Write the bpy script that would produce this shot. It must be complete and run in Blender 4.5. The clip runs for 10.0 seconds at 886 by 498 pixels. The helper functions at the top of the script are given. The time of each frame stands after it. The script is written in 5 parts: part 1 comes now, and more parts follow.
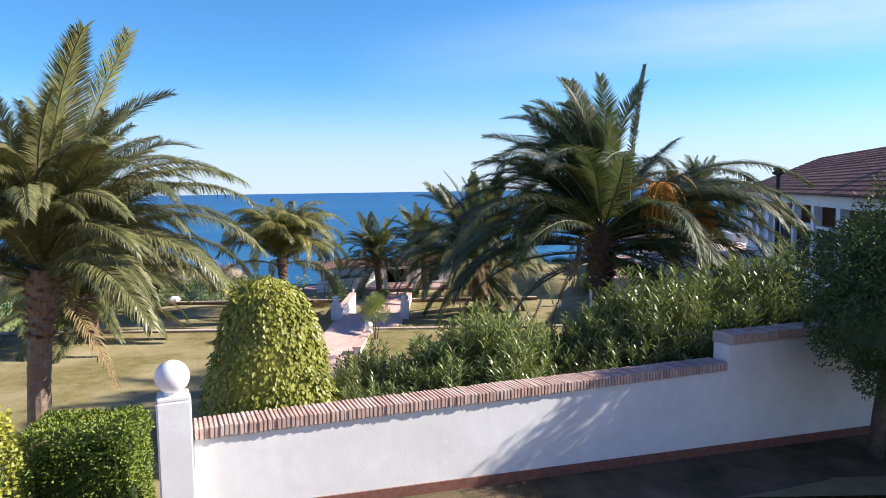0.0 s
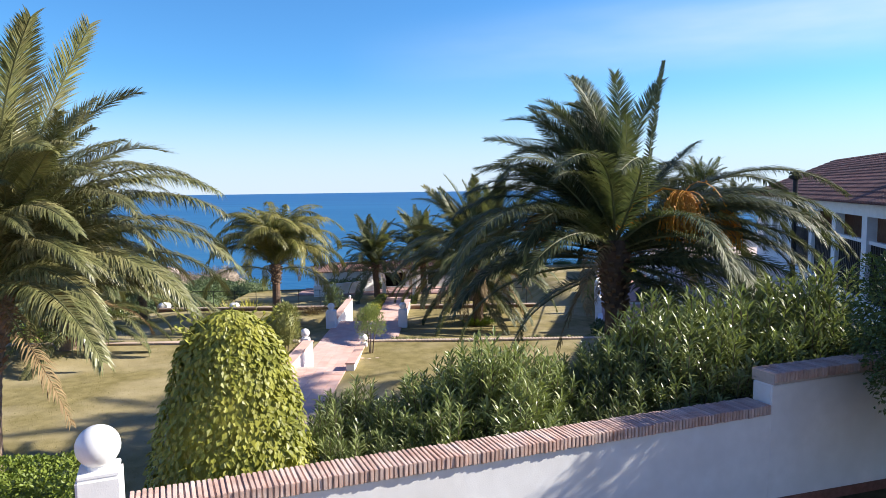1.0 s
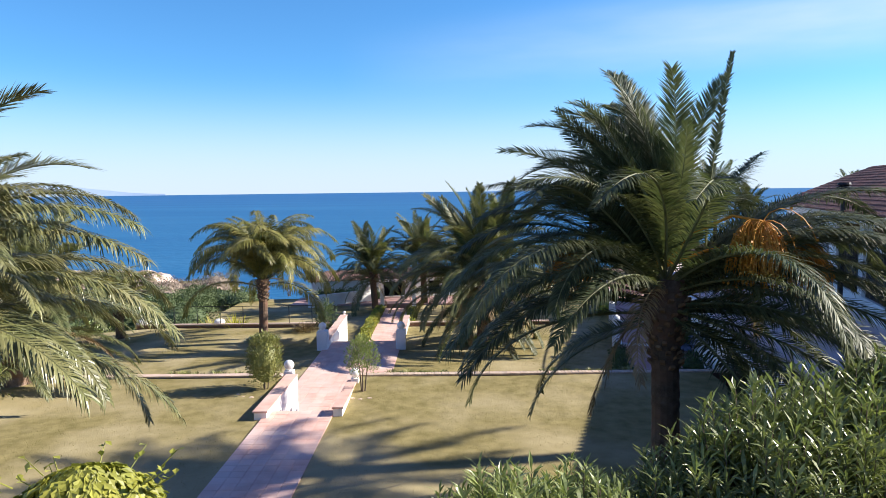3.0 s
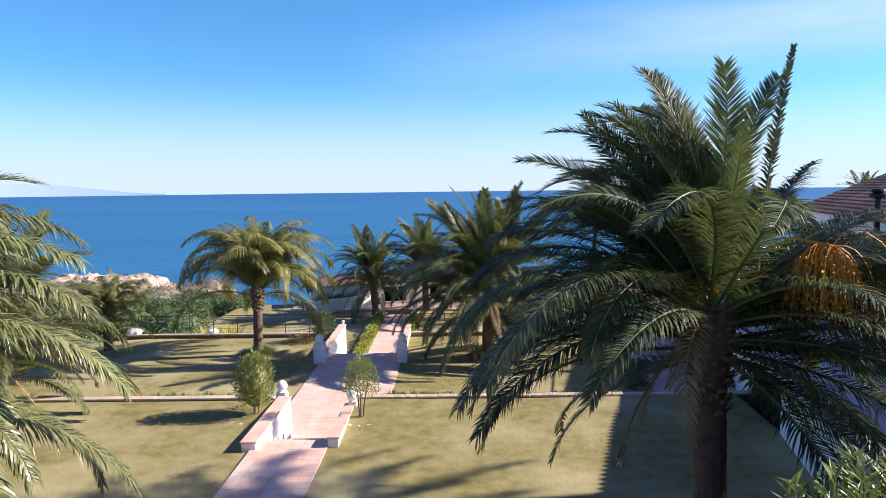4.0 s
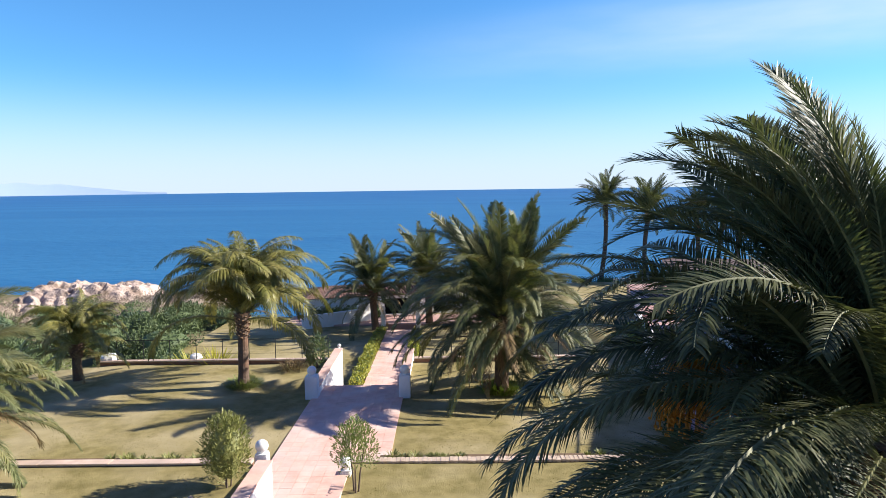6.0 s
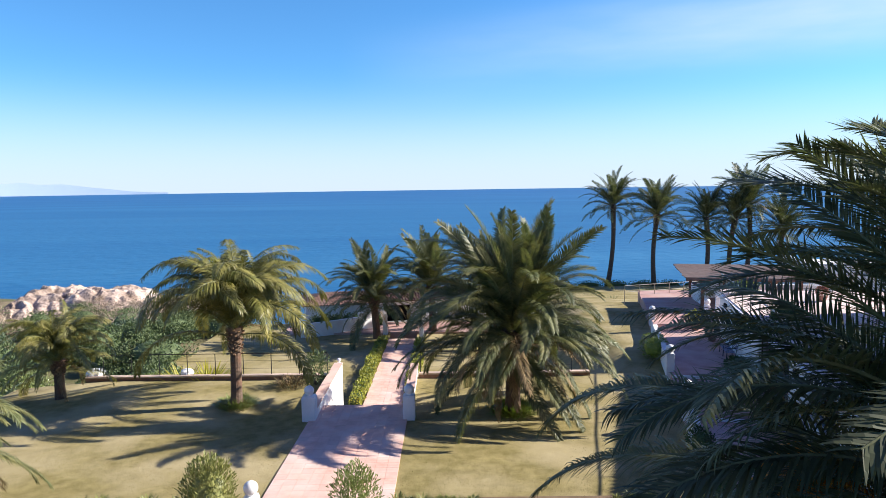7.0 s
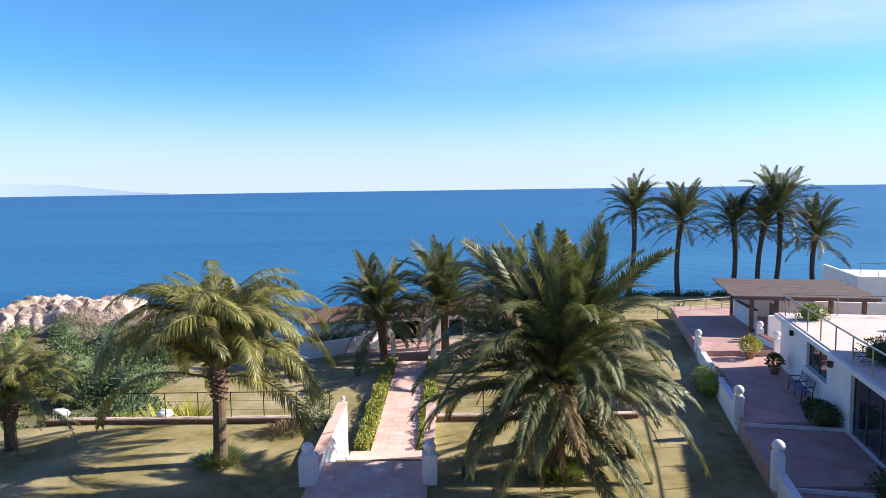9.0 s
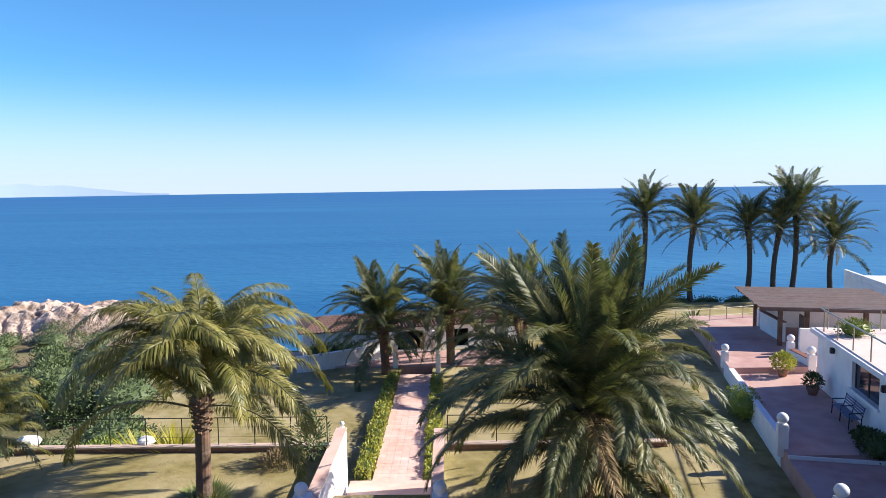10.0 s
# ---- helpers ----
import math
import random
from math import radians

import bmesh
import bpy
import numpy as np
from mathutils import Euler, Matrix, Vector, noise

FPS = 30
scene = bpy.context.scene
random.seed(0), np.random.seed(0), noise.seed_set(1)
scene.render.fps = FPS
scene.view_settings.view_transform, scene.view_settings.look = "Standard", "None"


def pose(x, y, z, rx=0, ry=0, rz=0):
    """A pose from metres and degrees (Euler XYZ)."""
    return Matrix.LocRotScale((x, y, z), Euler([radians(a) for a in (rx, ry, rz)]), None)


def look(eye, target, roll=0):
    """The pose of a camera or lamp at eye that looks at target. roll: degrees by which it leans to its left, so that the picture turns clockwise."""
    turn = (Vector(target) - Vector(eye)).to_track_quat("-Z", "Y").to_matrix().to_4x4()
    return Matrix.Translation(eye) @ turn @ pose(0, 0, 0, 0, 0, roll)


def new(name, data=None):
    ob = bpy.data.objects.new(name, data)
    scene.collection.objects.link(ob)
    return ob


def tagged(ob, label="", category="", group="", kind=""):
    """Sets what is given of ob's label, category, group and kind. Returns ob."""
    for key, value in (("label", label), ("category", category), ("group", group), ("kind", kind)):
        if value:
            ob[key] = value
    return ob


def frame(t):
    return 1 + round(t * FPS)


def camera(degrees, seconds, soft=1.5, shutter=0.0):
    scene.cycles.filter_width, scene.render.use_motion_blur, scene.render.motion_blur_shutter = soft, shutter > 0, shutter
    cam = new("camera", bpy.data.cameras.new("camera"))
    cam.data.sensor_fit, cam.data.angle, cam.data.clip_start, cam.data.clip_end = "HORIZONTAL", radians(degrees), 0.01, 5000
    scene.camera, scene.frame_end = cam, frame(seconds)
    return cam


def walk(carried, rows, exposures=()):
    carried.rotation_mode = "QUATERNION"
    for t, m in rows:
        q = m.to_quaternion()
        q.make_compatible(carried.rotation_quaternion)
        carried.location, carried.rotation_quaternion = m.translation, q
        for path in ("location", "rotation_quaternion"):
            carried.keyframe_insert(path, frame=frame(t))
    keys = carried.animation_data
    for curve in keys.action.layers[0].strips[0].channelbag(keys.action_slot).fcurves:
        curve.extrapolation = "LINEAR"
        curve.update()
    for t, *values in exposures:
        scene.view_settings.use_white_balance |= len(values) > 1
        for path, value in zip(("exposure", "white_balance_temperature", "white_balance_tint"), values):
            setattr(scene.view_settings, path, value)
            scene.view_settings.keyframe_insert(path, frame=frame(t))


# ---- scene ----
cam = camera(67.3, 10.0, 0.7)
METRES, EYE, TILT, LEAN, TURN = 21.0, 7.5, -5.1, 0.83, 0.0
ROWS = [
    (0.0, 0.0, 0.0, 0.0, -0.0, 0.0, -0.0),
    (0.5, 0.0014, 0.0357, 0.0076, 0.01, 0.01, -0.07),
    (1.0, 0.0023, 0.0727, 0.0158, 0.03, 0.01, -0.06),
    (1.5, 0.002, 0.1109, 0.0243, 0.02, 0.01, -0.05),
    (2.0, 0.0001, 0.1515, 0.0331, 0.0, 0.03, -0.06),
    (2.5, -0.0002, 0.1915, 0.0426, 0.03, 0.03, -0.13),
    (4.0, -0.0077, 0.3161, 0.073, 0.16, -0.0, -0.16),
    (4.5, -0.0124, 0.3574, 0.0838, 0.09, -0.02, -0.16),
    (5.0, -0.016, 0.4002, 0.097, 0.14, -0.07, -0.13),
    (5.5, -0.0193, 0.4486, 0.1091, 0.18, -0.11, -0.12),
    (7.0, -0.035, 0.5975, 0.143, 0.33, -0.17, -0.04),
    (7.5, -0.0461, 0.6537, 0.1525, 0.35, -0.14, -0.06),
    (8.0, -0.0581, 0.7141, 0.1628, 0.39, -0.14, -0.06),
    (8.5, -0.07, 0.7777, 0.1734, 0.43, -0.11, -0.07),
    (9.0, -0.0815, 0.8414, 0.1839, 0.41, -0.13, -0.04),
    (9.5, -0.0909, 0.9054, 0.1932, 0.35, -0.11, -0.07),
    (10.0, -0.0988, 0.9707, 0.2035, 0.45, -0.1, -0.03),
]
walk(cam, [(t, pose(0, 0, EYE, TILT, LEAN, TURN) @ pose(METRES * x, METRES * y, METRES * z, 90 + pitch, roll, yaw)) for t, x, y, z, yaw, pitch, roll in ROWS],
     exposures=[(0.0, 1.0, 6000, 11), (10.0, 1.0, 6000, 11)])

# ---- light ----
SUN_ELEV, SUN_TURN = 30.5, 82.0      # the sun stands to the right of the walk (+x), a little ahead
sun_data = bpy.data.lights.new("sun", "SUN")
sun_data.energy, sun_data.angle, sun_data.color = 5.0, radians(0.5), (1.0, 0.90, 0.74)
sun = new("sun", sun_data)
sun.matrix_world = look((100 * math.cos(radians(SUN_ELEV)) * math.sin(radians(SUN_TURN)), 100 * math.cos(radians(SUN_ELEV)) * math.cos(radians(SUN_TURN)), 100 * math.sin(radians(SUN_ELEV))), (0, 0, 0))

world = bpy.data.worlds.new("sky")
scene.world = world
world.use_nodes = True
wt = world.node_tree
for n in list(wt.nodes):
    wt.nodes.remove(n)
w_out = wt.nodes.new("ShaderNodeOutputWorld")
w_bg = wt.nodes.new("ShaderNodeBackground")
w_sky = wt.nodes.new("ShaderNodeTexSky")
w_sky.sky_type, w_sky.sun_disc = "NISHITA", False
w_sky.sun_elevation, w_sky.sun_rotation = radians(SUN_ELEV), radians(SUN_TURN)
w_sky.altitude, w_sky.air_density, w_sky.dust_density, w_sky.ozone_density = 20, 1.0, 0.1, 3.5
w_bg.inputs["Strength"].default_value = 0.0715
# pale sea haze near the horizon, and one long band of thin high cloud
w_co = wt.nodes.new("ShaderNodeTexCoord")
w_sep = wt.nodes.new("ShaderNodeSeparateXYZ")
w_haze = wt.nodes.new("ShaderNodeMapRange")
w_haze.interpolation_type = "SMOOTHERSTEP"
w_haze.inputs["From Min"].default_value, w_haze.inputs["From Max"].default_value = -0.02, 0.185
w_haze.inputs["To Min"].default_value, w_haze.inputs["To Max"].default_value = 0.86, 0.0
w_tint = wt.nodes.new("ShaderNodeMixRGB")
w_tint.blend_type = "MULTIPLY"
w_tint.inputs["Fac"].default_value = 1.0
# clear blue low over the sea, deeper and less green towards the zenith
w_high = wt.nodes.new("ShaderNodeMapRange")
w_high.inputs["From Min"].default_value, w_high.inputs["From Max"].default_value = 0.30, 0.60
w_deep = wt.nodes.new("ShaderNodeMixRGB")
w_deep.inputs["Color1"].default_value, w_deep.inputs["Color2"].default_value = (0.62, 1.03, 1.28, 1), (0.70, 0.64, 0.99, 1)
wt.links.new(w_high.outputs[0], w_deep.inputs["Fac"])
wt.links.new(w_deep.outputs["Color"], w_tint.inputs["Color2"])
w_hmix = wt.nodes.new("ShaderNodeMixRGB")
w_hmix.inputs["Color2"].default_value = (5.75, 6.25, 7.05, 1)
w_dot = wt.nodes.new("ShaderNodeVectorMath")
w_dot.operation = "DOT_PRODUCT"
w_dot.inputs[1].default_value = (0.1038, 0.1814, -0.9779)
w_abs = wt.nodes.new("ShaderNodeMath")
w_abs.operation = "ABSOLUTE"
w_band = wt.nodes.new("ShaderNodeMapRange")
w_band.interpolation_type = "SMOOTHERSTEP"
w_band.inputs["From Min"].default_value, w_band.inputs["From Max"].default_value = 0.0, 0.085
w_band.inputs["To Min"].default_value, w_band.inputs["To Max"].default_value = 1.0, 0.0
w_side = wt.nodes.new("ShaderNodeMapRange")
w_side.inputs["From Min"].default_value, w_side.inputs["From Max"].default_value = -0.15, 0.55
w_map = wt.nodes.new("ShaderNodeMapping")
w_map.inputs["Rotation"].default_value = (0, radians(-8), 0)
w_map.inputs["Scale"].default_value = (2.5, 2.5, 14.0)
w_noise = wt.nodes.new("ShaderNodeTexNoise")
w_noise.inputs["Scale"].default_value, w_noise.inputs["Detail"].default_value = 1.6, 6
w_thin = wt.nodes.new("ShaderNodeMapRange")
w_thin.inputs["From Min"].default_value, w_thin.inputs["From Max"].default_value = 0.25, 0.75
w_thin.inputs["To Min"].default_value, w_thin.inputs["To Max"].default_value = 0.25, 0.75
w_m1 = wt.nodes.new("ShaderNodeMath")
w_m1.operation = "MULTIPLY"
w_m2 = wt.nodes.new("ShaderNodeMath")
w_m2.operation = "MULTIPLY"
w_mix = wt.nodes.new("ShaderNodeMixRGB")
w_mix.inputs["Color2"].default_value = (5.8, 6.6, 7.2, 1)
wt.links.new(w_sep.outputs["Z"], w_high.inputs["Value"])
for a, b in ((w_co.outputs["Generated"], w_sep.inputs[0]), (w_sep.outputs["Z"], w_haze.inputs["Value"]), (w_haze.outputs[0], w_hmix.inputs["Fac"]),
             (w_sky.outputs["Color"], w_tint.inputs["Color1"]), (w_tint.outputs["Color"], w_hmix.inputs["Color1"]), (w_co.outputs["Generated"], w_dot.inputs[0]), (w_dot.outputs["Value"], w_abs.inputs[0]),
             (w_abs.outputs[0], w_band.inputs["Value"]), (w_sep.outputs["X"], w_side.inputs["Value"]), (w_co.outputs["Generated"], w_map.inputs["Vector"]),
             (w_map.outputs["Vector"], w_noise.inputs["Vector"]), (w_noise.outputs["Fac"], w_thin.inputs["Value"]), (w_band.outputs[0], w_m1.inputs[0]),
             (w_side.outputs[0], w_m1.inputs[1]), (w_m1.outputs[0], w_m2.inputs[0]), (w_thin.outputs[0], w_m2.inputs[1]), (w_m2.outputs[0], w_mix.inputs["Fac"]),
             (w_hmix.outputs["Color"], w_mix.inputs["Color1"]), (w_mix.outputs["Color"], w_bg.inputs["Color"]), (w_bg.outputs["Background"], w_out.inputs["Surface"])):
    wt.links.new(a, b)


# ---- materials ----
def material(name, dark, light, scale=8.0, rough=0.8, bump=0.2, fine=60.0, stain=None, stain_scale=0.6, spec=0.3,
             own=0.0, metal=0.0, translucent=0.0, step=0.02):
    """Two scales of noise between two colours, a broad stain, fine relief; own: how far each piece differs."""
    m = bpy.data.materials.new(name)
    m.use_nodes = True
    t = m.node_tree
    p = t.nodes["Principled BSDF"]
    co = t.nodes.new("ShaderNodeTexCoord")
    n1 = t.nodes.new("ShaderNodeTexNoise")
    n1.inputs["Scale"].default_value, n1.inputs["Detail"].default_value = scale, 6
    n2 = t.nodes.new("ShaderNodeTexNoise")
    n2.inputs["Scale"].default_value, n2.inputs["Detail"].default_value = fine, 3
    geo = t.nodes.new("ShaderNodeNewGeometry")
    for n in (n1, n2):
        t.links.new(geo.outputs["Position"], n.inputs["Vector"])
    r = t.nodes.new("ShaderNodeValToRGB")
    r.color_ramp.elements[0].position, r.color_ramp.elements[1].position = 0.32, 0.68
    r.color_ramp.elements[0].color, r.color_ramp.elements[1].color = (*dark, 1), (*light, 1)
    add = t.nodes.new("ShaderNodeMath")
    add.operation = "MULTIPLY_ADD"
    add.inputs[1].default_value = 0.35
    sub = t.nodes.new("ShaderNodeMath")
    sub.operation = "MULTIPLY"
    sub.inputs[1].default_value = 0.65
    t.links.new(n1.outputs["Fac"], sub.inputs[0])
    t.links.new(n2.outputs["Fac"], add.inputs[0])
    t.links.new(sub.outputs[0], add.inputs[2])
    t.links.new(add.outputs[0], r.inputs["Fac"])
    col = r.outputs["Color"]
    if stain:
        n3 = t.nodes.new("ShaderNodeTexNoise")
        n3.inputs["Scale"].default_value, n3.inputs["Detail"].default_value = stain_scale, 7
        t.links.new(geo.outputs["Position"], n3.inputs["Vector"])
        r3 = t.nodes.new("ShaderNodeValToRGB")
        r3.color_ramp.elements[0].position, r3.color_ramp.elements[1].position = 0.42, 0.72
        mx = t.nodes.new("ShaderNodeMixRGB")
        mx.inputs["Color2"].default_value = (*stain, 1)
        t.links.new(n3.outputs["Fac"], r3.inputs["Fac"])
        t.links.new(r3.outputs["Color"], mx.inputs["Fac"])
        t.links.new(col, mx.inputs["Color1"])
        col = mx.outputs["Color"]
    if own:
        info = t.nodes.new("ShaderNodeObjectInfo")
        isl = t.nodes.new("ShaderNodeMath")
        isl.operation = "ADD"
        t.links.new(info.outputs["Random"], isl.inputs[0])
        t.links.new(geo.outputs["Random Per Island"], isl.inputs[1])
        mr = t.nodes.new("ShaderNodeMapRange")
        mr.inputs["From Max"].default_value = 2.0
        mr.inputs["To Min"].default_value, mr.inputs["To Max"].default_value = 1 - own, 1 + own
        hs = t.nodes.new("ShaderNodeHueSaturation")
        t.links.new(isl.outputs[0], mr.inputs["Value"])
        t.links.new(mr.outputs["Result"], hs.inputs["Value"])
        t.links.new(col, hs.inputs["Color"])
        col = hs.outputs["Color"]
    t.links.new(col, p.inputs["Base Color"])
    p.inputs["Roughness"].default_value, p.inputs["Metallic"].default_value = rough, metal
    p.inputs["Specular IOR Level"].default_value = spec
    if bump:
        b = t.nodes.new("ShaderNodeBump")
        b.inputs["Strength"].default_value, b.inputs["Distance"].default_value = bump, step
        t.links.new(add.outputs[0], b.inputs["Height"])
        t.links.new(b.outputs["Normal"], p.inputs["Normal"])
    if translucent:
        tr = t.nodes.new("ShaderNodeBsdfTranslucent")
        br = t.nodes.new("ShaderNodeMixRGB")
        br.blend_type = "MULTIPLY"
        br.inputs["Fac"].default_value = 1
        br.inputs["Color2"].default_value = (1.4, 1.5, 0.9, 1)
        t.links.new(col, br.inputs["Color1"])
        t.links.new(br.outputs["Color"], tr.inputs["Color"])
        ms = t.nodes.new("ShaderNodeMixShader")
        ms.inputs["Fac"].default_value = translucent
        t.links.new(p.outputs["BSDF"], ms.inputs[1])
        t.links.new(tr.outputs["BSDF"], ms.inputs[2])
        t.links.new(ms.outputs["Shader"], t.nodes["Material Output"].inputs["Surface"])
    return m


M_WHITE = material("white_stucco", (0.80, 0.79, 0.78), (0.89, 0.88, 0.87), 5, 0.85, 0.25, 90, (0.76, 0.745, 0.725), 1.2)
M_BRICK = material("clay_brick", (0.42, 0.275, 0.22), (0.62, 0.445, 0.365), 9, 0.85, 0.4, 120, (0.62, 0.51, 0.45), 3.0, own=0.28)
M_MORTAR = material("mortar", (0.48, 0.40, 0.35), (0.60, 0.52, 0.46), 20, 0.9, 0.3, 140)
M_SKIRT = material("brown_skirting", (0.16, 0.07, 0.05), (0.26, 0.12, 0.09), 12, 0.7, 0.2, 90)
M_TILE = material("terracotta_tile", (0.61, 0.355, 0.28), (0.765, 0.51, 0.415), 3, 0.75, 0.15, 70, (0.71, 0.54, 0.47), 0.8, own=0.12)
M_BED = material("tile_joint", (0.60, 0.37, 0.30), (0.70, 0.48, 0.40), 12, 0.9, 0.2, 90)
M_KERB = material("cream_brick", (0.42, 0.31, 0.22), (0.62, 0.50, 0.38), 10, 0.9, 0.4, 90, own=0.2)
M_KERBSLAB = material("pink_coping_slab", (0.50, 0.36, 0.28), (0.66, 0.51, 0.41), 4, 0.85, 0.3, 60, (0.44, 0.34, 0.27), 1.0, own=0.12)
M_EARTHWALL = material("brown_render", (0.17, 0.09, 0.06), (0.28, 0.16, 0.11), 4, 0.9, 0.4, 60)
M_LAWN = material("dry_mown_lawn", (0.168, 0.139, 0.050), (0.340, 0.278, 0.120), 2.2, 0.95, 1.0, 38, (0.445, 0.368, 0.210), 0.32, 0.1, step=0.04)
M_SCRUB = material("dry_hillside", (0.14, 0.11, 0.06), (0.30, 0.24, 0.15), 0.5, 0.95, 1.0, 6, (0.10, 0.12, 0.04), 0.15, 0.1, step=0.2)
M_SOIL = material("bare_soil", (0.12, 0.075, 0.045), (0.22, 0.15, 0.09), 4, 0.95, 0.8, 40, step=0.04)
# grass and soil darkened in colour for the shade of tree and house
M_SHADEGROUND = material("shade_darkened_grass_soil", (0.060, 0.052, 0.028), (0.135, 0.112, 0.062), 3, 0.95, 0.8, 40, (0.19, 0.14, 0.09), 1.2, 0.1, step=0.04)
M_ROCK = material("pale_rock", (0.37, 0.265, 0.21), (0.66, 0.53, 0.445), 0.6, 0.95, 1.0, 3.5, (0.12, 0.082, 0.055), 0.34, 0.1, step=0.5)
M_DRYSCRUB = material("dry_twigs", (0.17, 0.13, 0.095), (0.40, 0.32, 0.24), 1, 0.9, 0, 20, own=0.35)
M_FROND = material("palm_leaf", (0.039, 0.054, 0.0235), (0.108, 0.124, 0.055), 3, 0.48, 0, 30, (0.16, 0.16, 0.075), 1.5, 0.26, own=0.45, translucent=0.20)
# a lighter tree's leaf, with sunlit yellow also put into its colour
M_SUNFROND = material("light_sunlit_palm_leaf", (0.095, 0.105, 0.034), (0.24, 0.237, 0.088), 3, 0.38, 0, 30, (0.22, 0.195, 0.085), 1.5, 0.50, own=0.5, translucent=0.10)
M_MIDFROND = material("green_palm_leaf", (0.058, 0.074, 0.028), (0.158, 0.172, 0.068), 3, 0.45, 0, 30, (0.24, 0.22, 0.092), 1.5, 0.32, own=0.45, translucent=0.22)
M_PLUME = material("pale_palm_leaf", (0.088, 0.096, 0.021), (0.235, 0.222, 0.055), 3, 0.40, 0, 30, (0.36, 0.31, 0.10), 1.5, 0.35, own=0.4, translucent=0.22)
M_RACHIS = material("palm_rib", (0.105, 0.110, 0.040), (0.22, 0.215, 0.095), 4, 0.55, 0.1, 50)
M_DRY = material("dry_palm_leaf", (0.20, 0.13, 0.06), (0.38, 0.27, 0.14), 4, 0.7, 0, 40, own=0.3, translucent=0.15)
M_TRUNK = material("palm_trunk", (0.065, 0.045, 0.033), (0.19, 0.135, 0.10), 7, 0.95, 0.9, 45, (0.20, 0.11, 0.07), 2.0, own=0.1, step=0.03)
M_PALETRUNK = material("pale_palm_trunk", (0.17, 0.12, 0.09), (0.40, 0.30, 0.235), 7, 0.95, 0.9, 45, (0.30, 0.19, 0.13), 2.0, own=0.1, step=0.03)
M_TALLTRUNK = material("dark_palm_trunk", (0.045, 0.036, 0.030), (0.10, 0.080, 0.065), 7, 0.95, 0.9, 45, own=0.1, step=0.03)
M_BOOT = material("cut_leaf_base", (0.16, 0.09, 0.05), (0.34, 0.22, 0.13), 9, 0.9, 0.5, 60, own=0.3)
M_DATES = material("orange_dates", (0.42, 0.17, 0.02), (0.70, 0.33, 0.04), 9, 0.5, 0.2, 60, own=0.25)
M_OLEANDER = material("oleander_leaf", (0.115, 0.15, 0.045), (0.31, 0.34, 0.12), 3, 0.36, 0, 30, own=0.4, spec=0.45, translucent=0.2)
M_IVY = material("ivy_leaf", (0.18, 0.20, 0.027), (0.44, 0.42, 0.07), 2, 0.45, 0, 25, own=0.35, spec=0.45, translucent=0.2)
M_BOX = material("hedge_leaf", (0.11, 0.16, 0.025), (0.26, 0.31, 0.05), 3, 0.5, 0, 30, own=0.35, spec=0.4, translucent=0.2)
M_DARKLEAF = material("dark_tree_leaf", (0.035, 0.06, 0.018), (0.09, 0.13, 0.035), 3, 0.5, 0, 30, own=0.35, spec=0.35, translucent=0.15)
M_GREYLEAF = material("grey_green_leaf", (0.060, 0.092, 0.036), (0.165, 0.205, 0.088), 1, 0.6, 0, 20, own=0.35, translucent=0.15)
M_HEDGEBLUE = material("blue_green_leaf", (0.055, 0.092, 0.050), (0.16, 0.21, 0.125), 1, 0.5, 0, 20, own=0.4, spec=0.4, translucent=0.12)
M_YELLEAF = material("yellow_leaf", (0.26, 0.25, 0.03), (0.48, 0.42, 0.06), 3, 0.5, 0, 30, own=0.3, translucent=0.3)
M_STEM = material("bark", (0.09, 0.07, 0.05), (0.20, 0.15, 0.11), 8, 0.9, 0.4, 60)
M_GLOBE = material("white_globe", (0.80, 0.79, 0.76), (0.88, 0.87, 0.85), 3, 0.35, 0.02, 60, spec=0.5)
M_ROOF = material("roof_tile", (0.19, 0.09, 0.07), (0.34, 0.185, 0.15), 3, 0.85, 0.3, 50, (0.16, 0.10, 0.09), 0.7, own=0.3)
M_OLDROOF = material("old_brown_roof", (0.09, 0.05, 0.042), (0.18, 0.105, 0.085), 3, 0.9, 0.3, 50, (0.13, 0.09, 0.08), 0.7, own=0.3)
M_WOOD = material("dark_timber", (0.09, 0.05, 0.035), (0.20, 0.115, 0.08), 3, 0.75, 0.3, 50, own=0.2)
M_IRON = material("black_iron", (0.02, 0.02, 0.022), (0.05, 0.05, 0.055), 20, 0.5, 0.1, 90, metal=0.6)
M_STEEL = material("galvanised_rail", (0.30, 0.27, 0.22), (0.46, 0.42, 0.36), 20, 0.4, 0.1, 90, metal=0.7)
M_POT = material("terracotta_pot", (0.24, 0.12, 0.08), (0.38, 0.20, 0.14), 8, 0.85, 0.2, 60)
M_GREEN = material("green_net", (0.01, 0.17, 0.11), (0.02, 0.26, 0.17), 6, 0.7, 0.2, 80)
# near-black for sheets behind openings: the rooms' shade put into the colour
M_DARK = material("dark_interior", (0.012, 0.012, 0.014), (0.03, 0.03, 0.034), 3, 0.6, 0, 40)
M_GLASS = material("dark_glass", (0.02, 0.025, 0.03), (0.035, 0.04, 0.05), 1, 0.06, 0, 40, spec=0.6)
M_BLUE = material("blue_painted_metal", (0.09, 0.12, 0.23), (0.17, 0.21, 0.33), 8, 0.45, 0.05, 60)
M_TERRACE = material("pink_terrace_tile", (0.37, 0.205, 0.178), (0.54, 0.345, 0.30), 1.5, 0.75, 0.15, 50, (0.51, 0.36, 0.315), 0.5, own=0.1)
M_ROOFPAVE = material("pale_roof_paving", (0.60, 0.45, 0.395), (0.74, 0.59, 0.53), 1.2, 0.8, 0.15, 40, (0.66, 0.56, 0.51), 0.4, own=0.1)
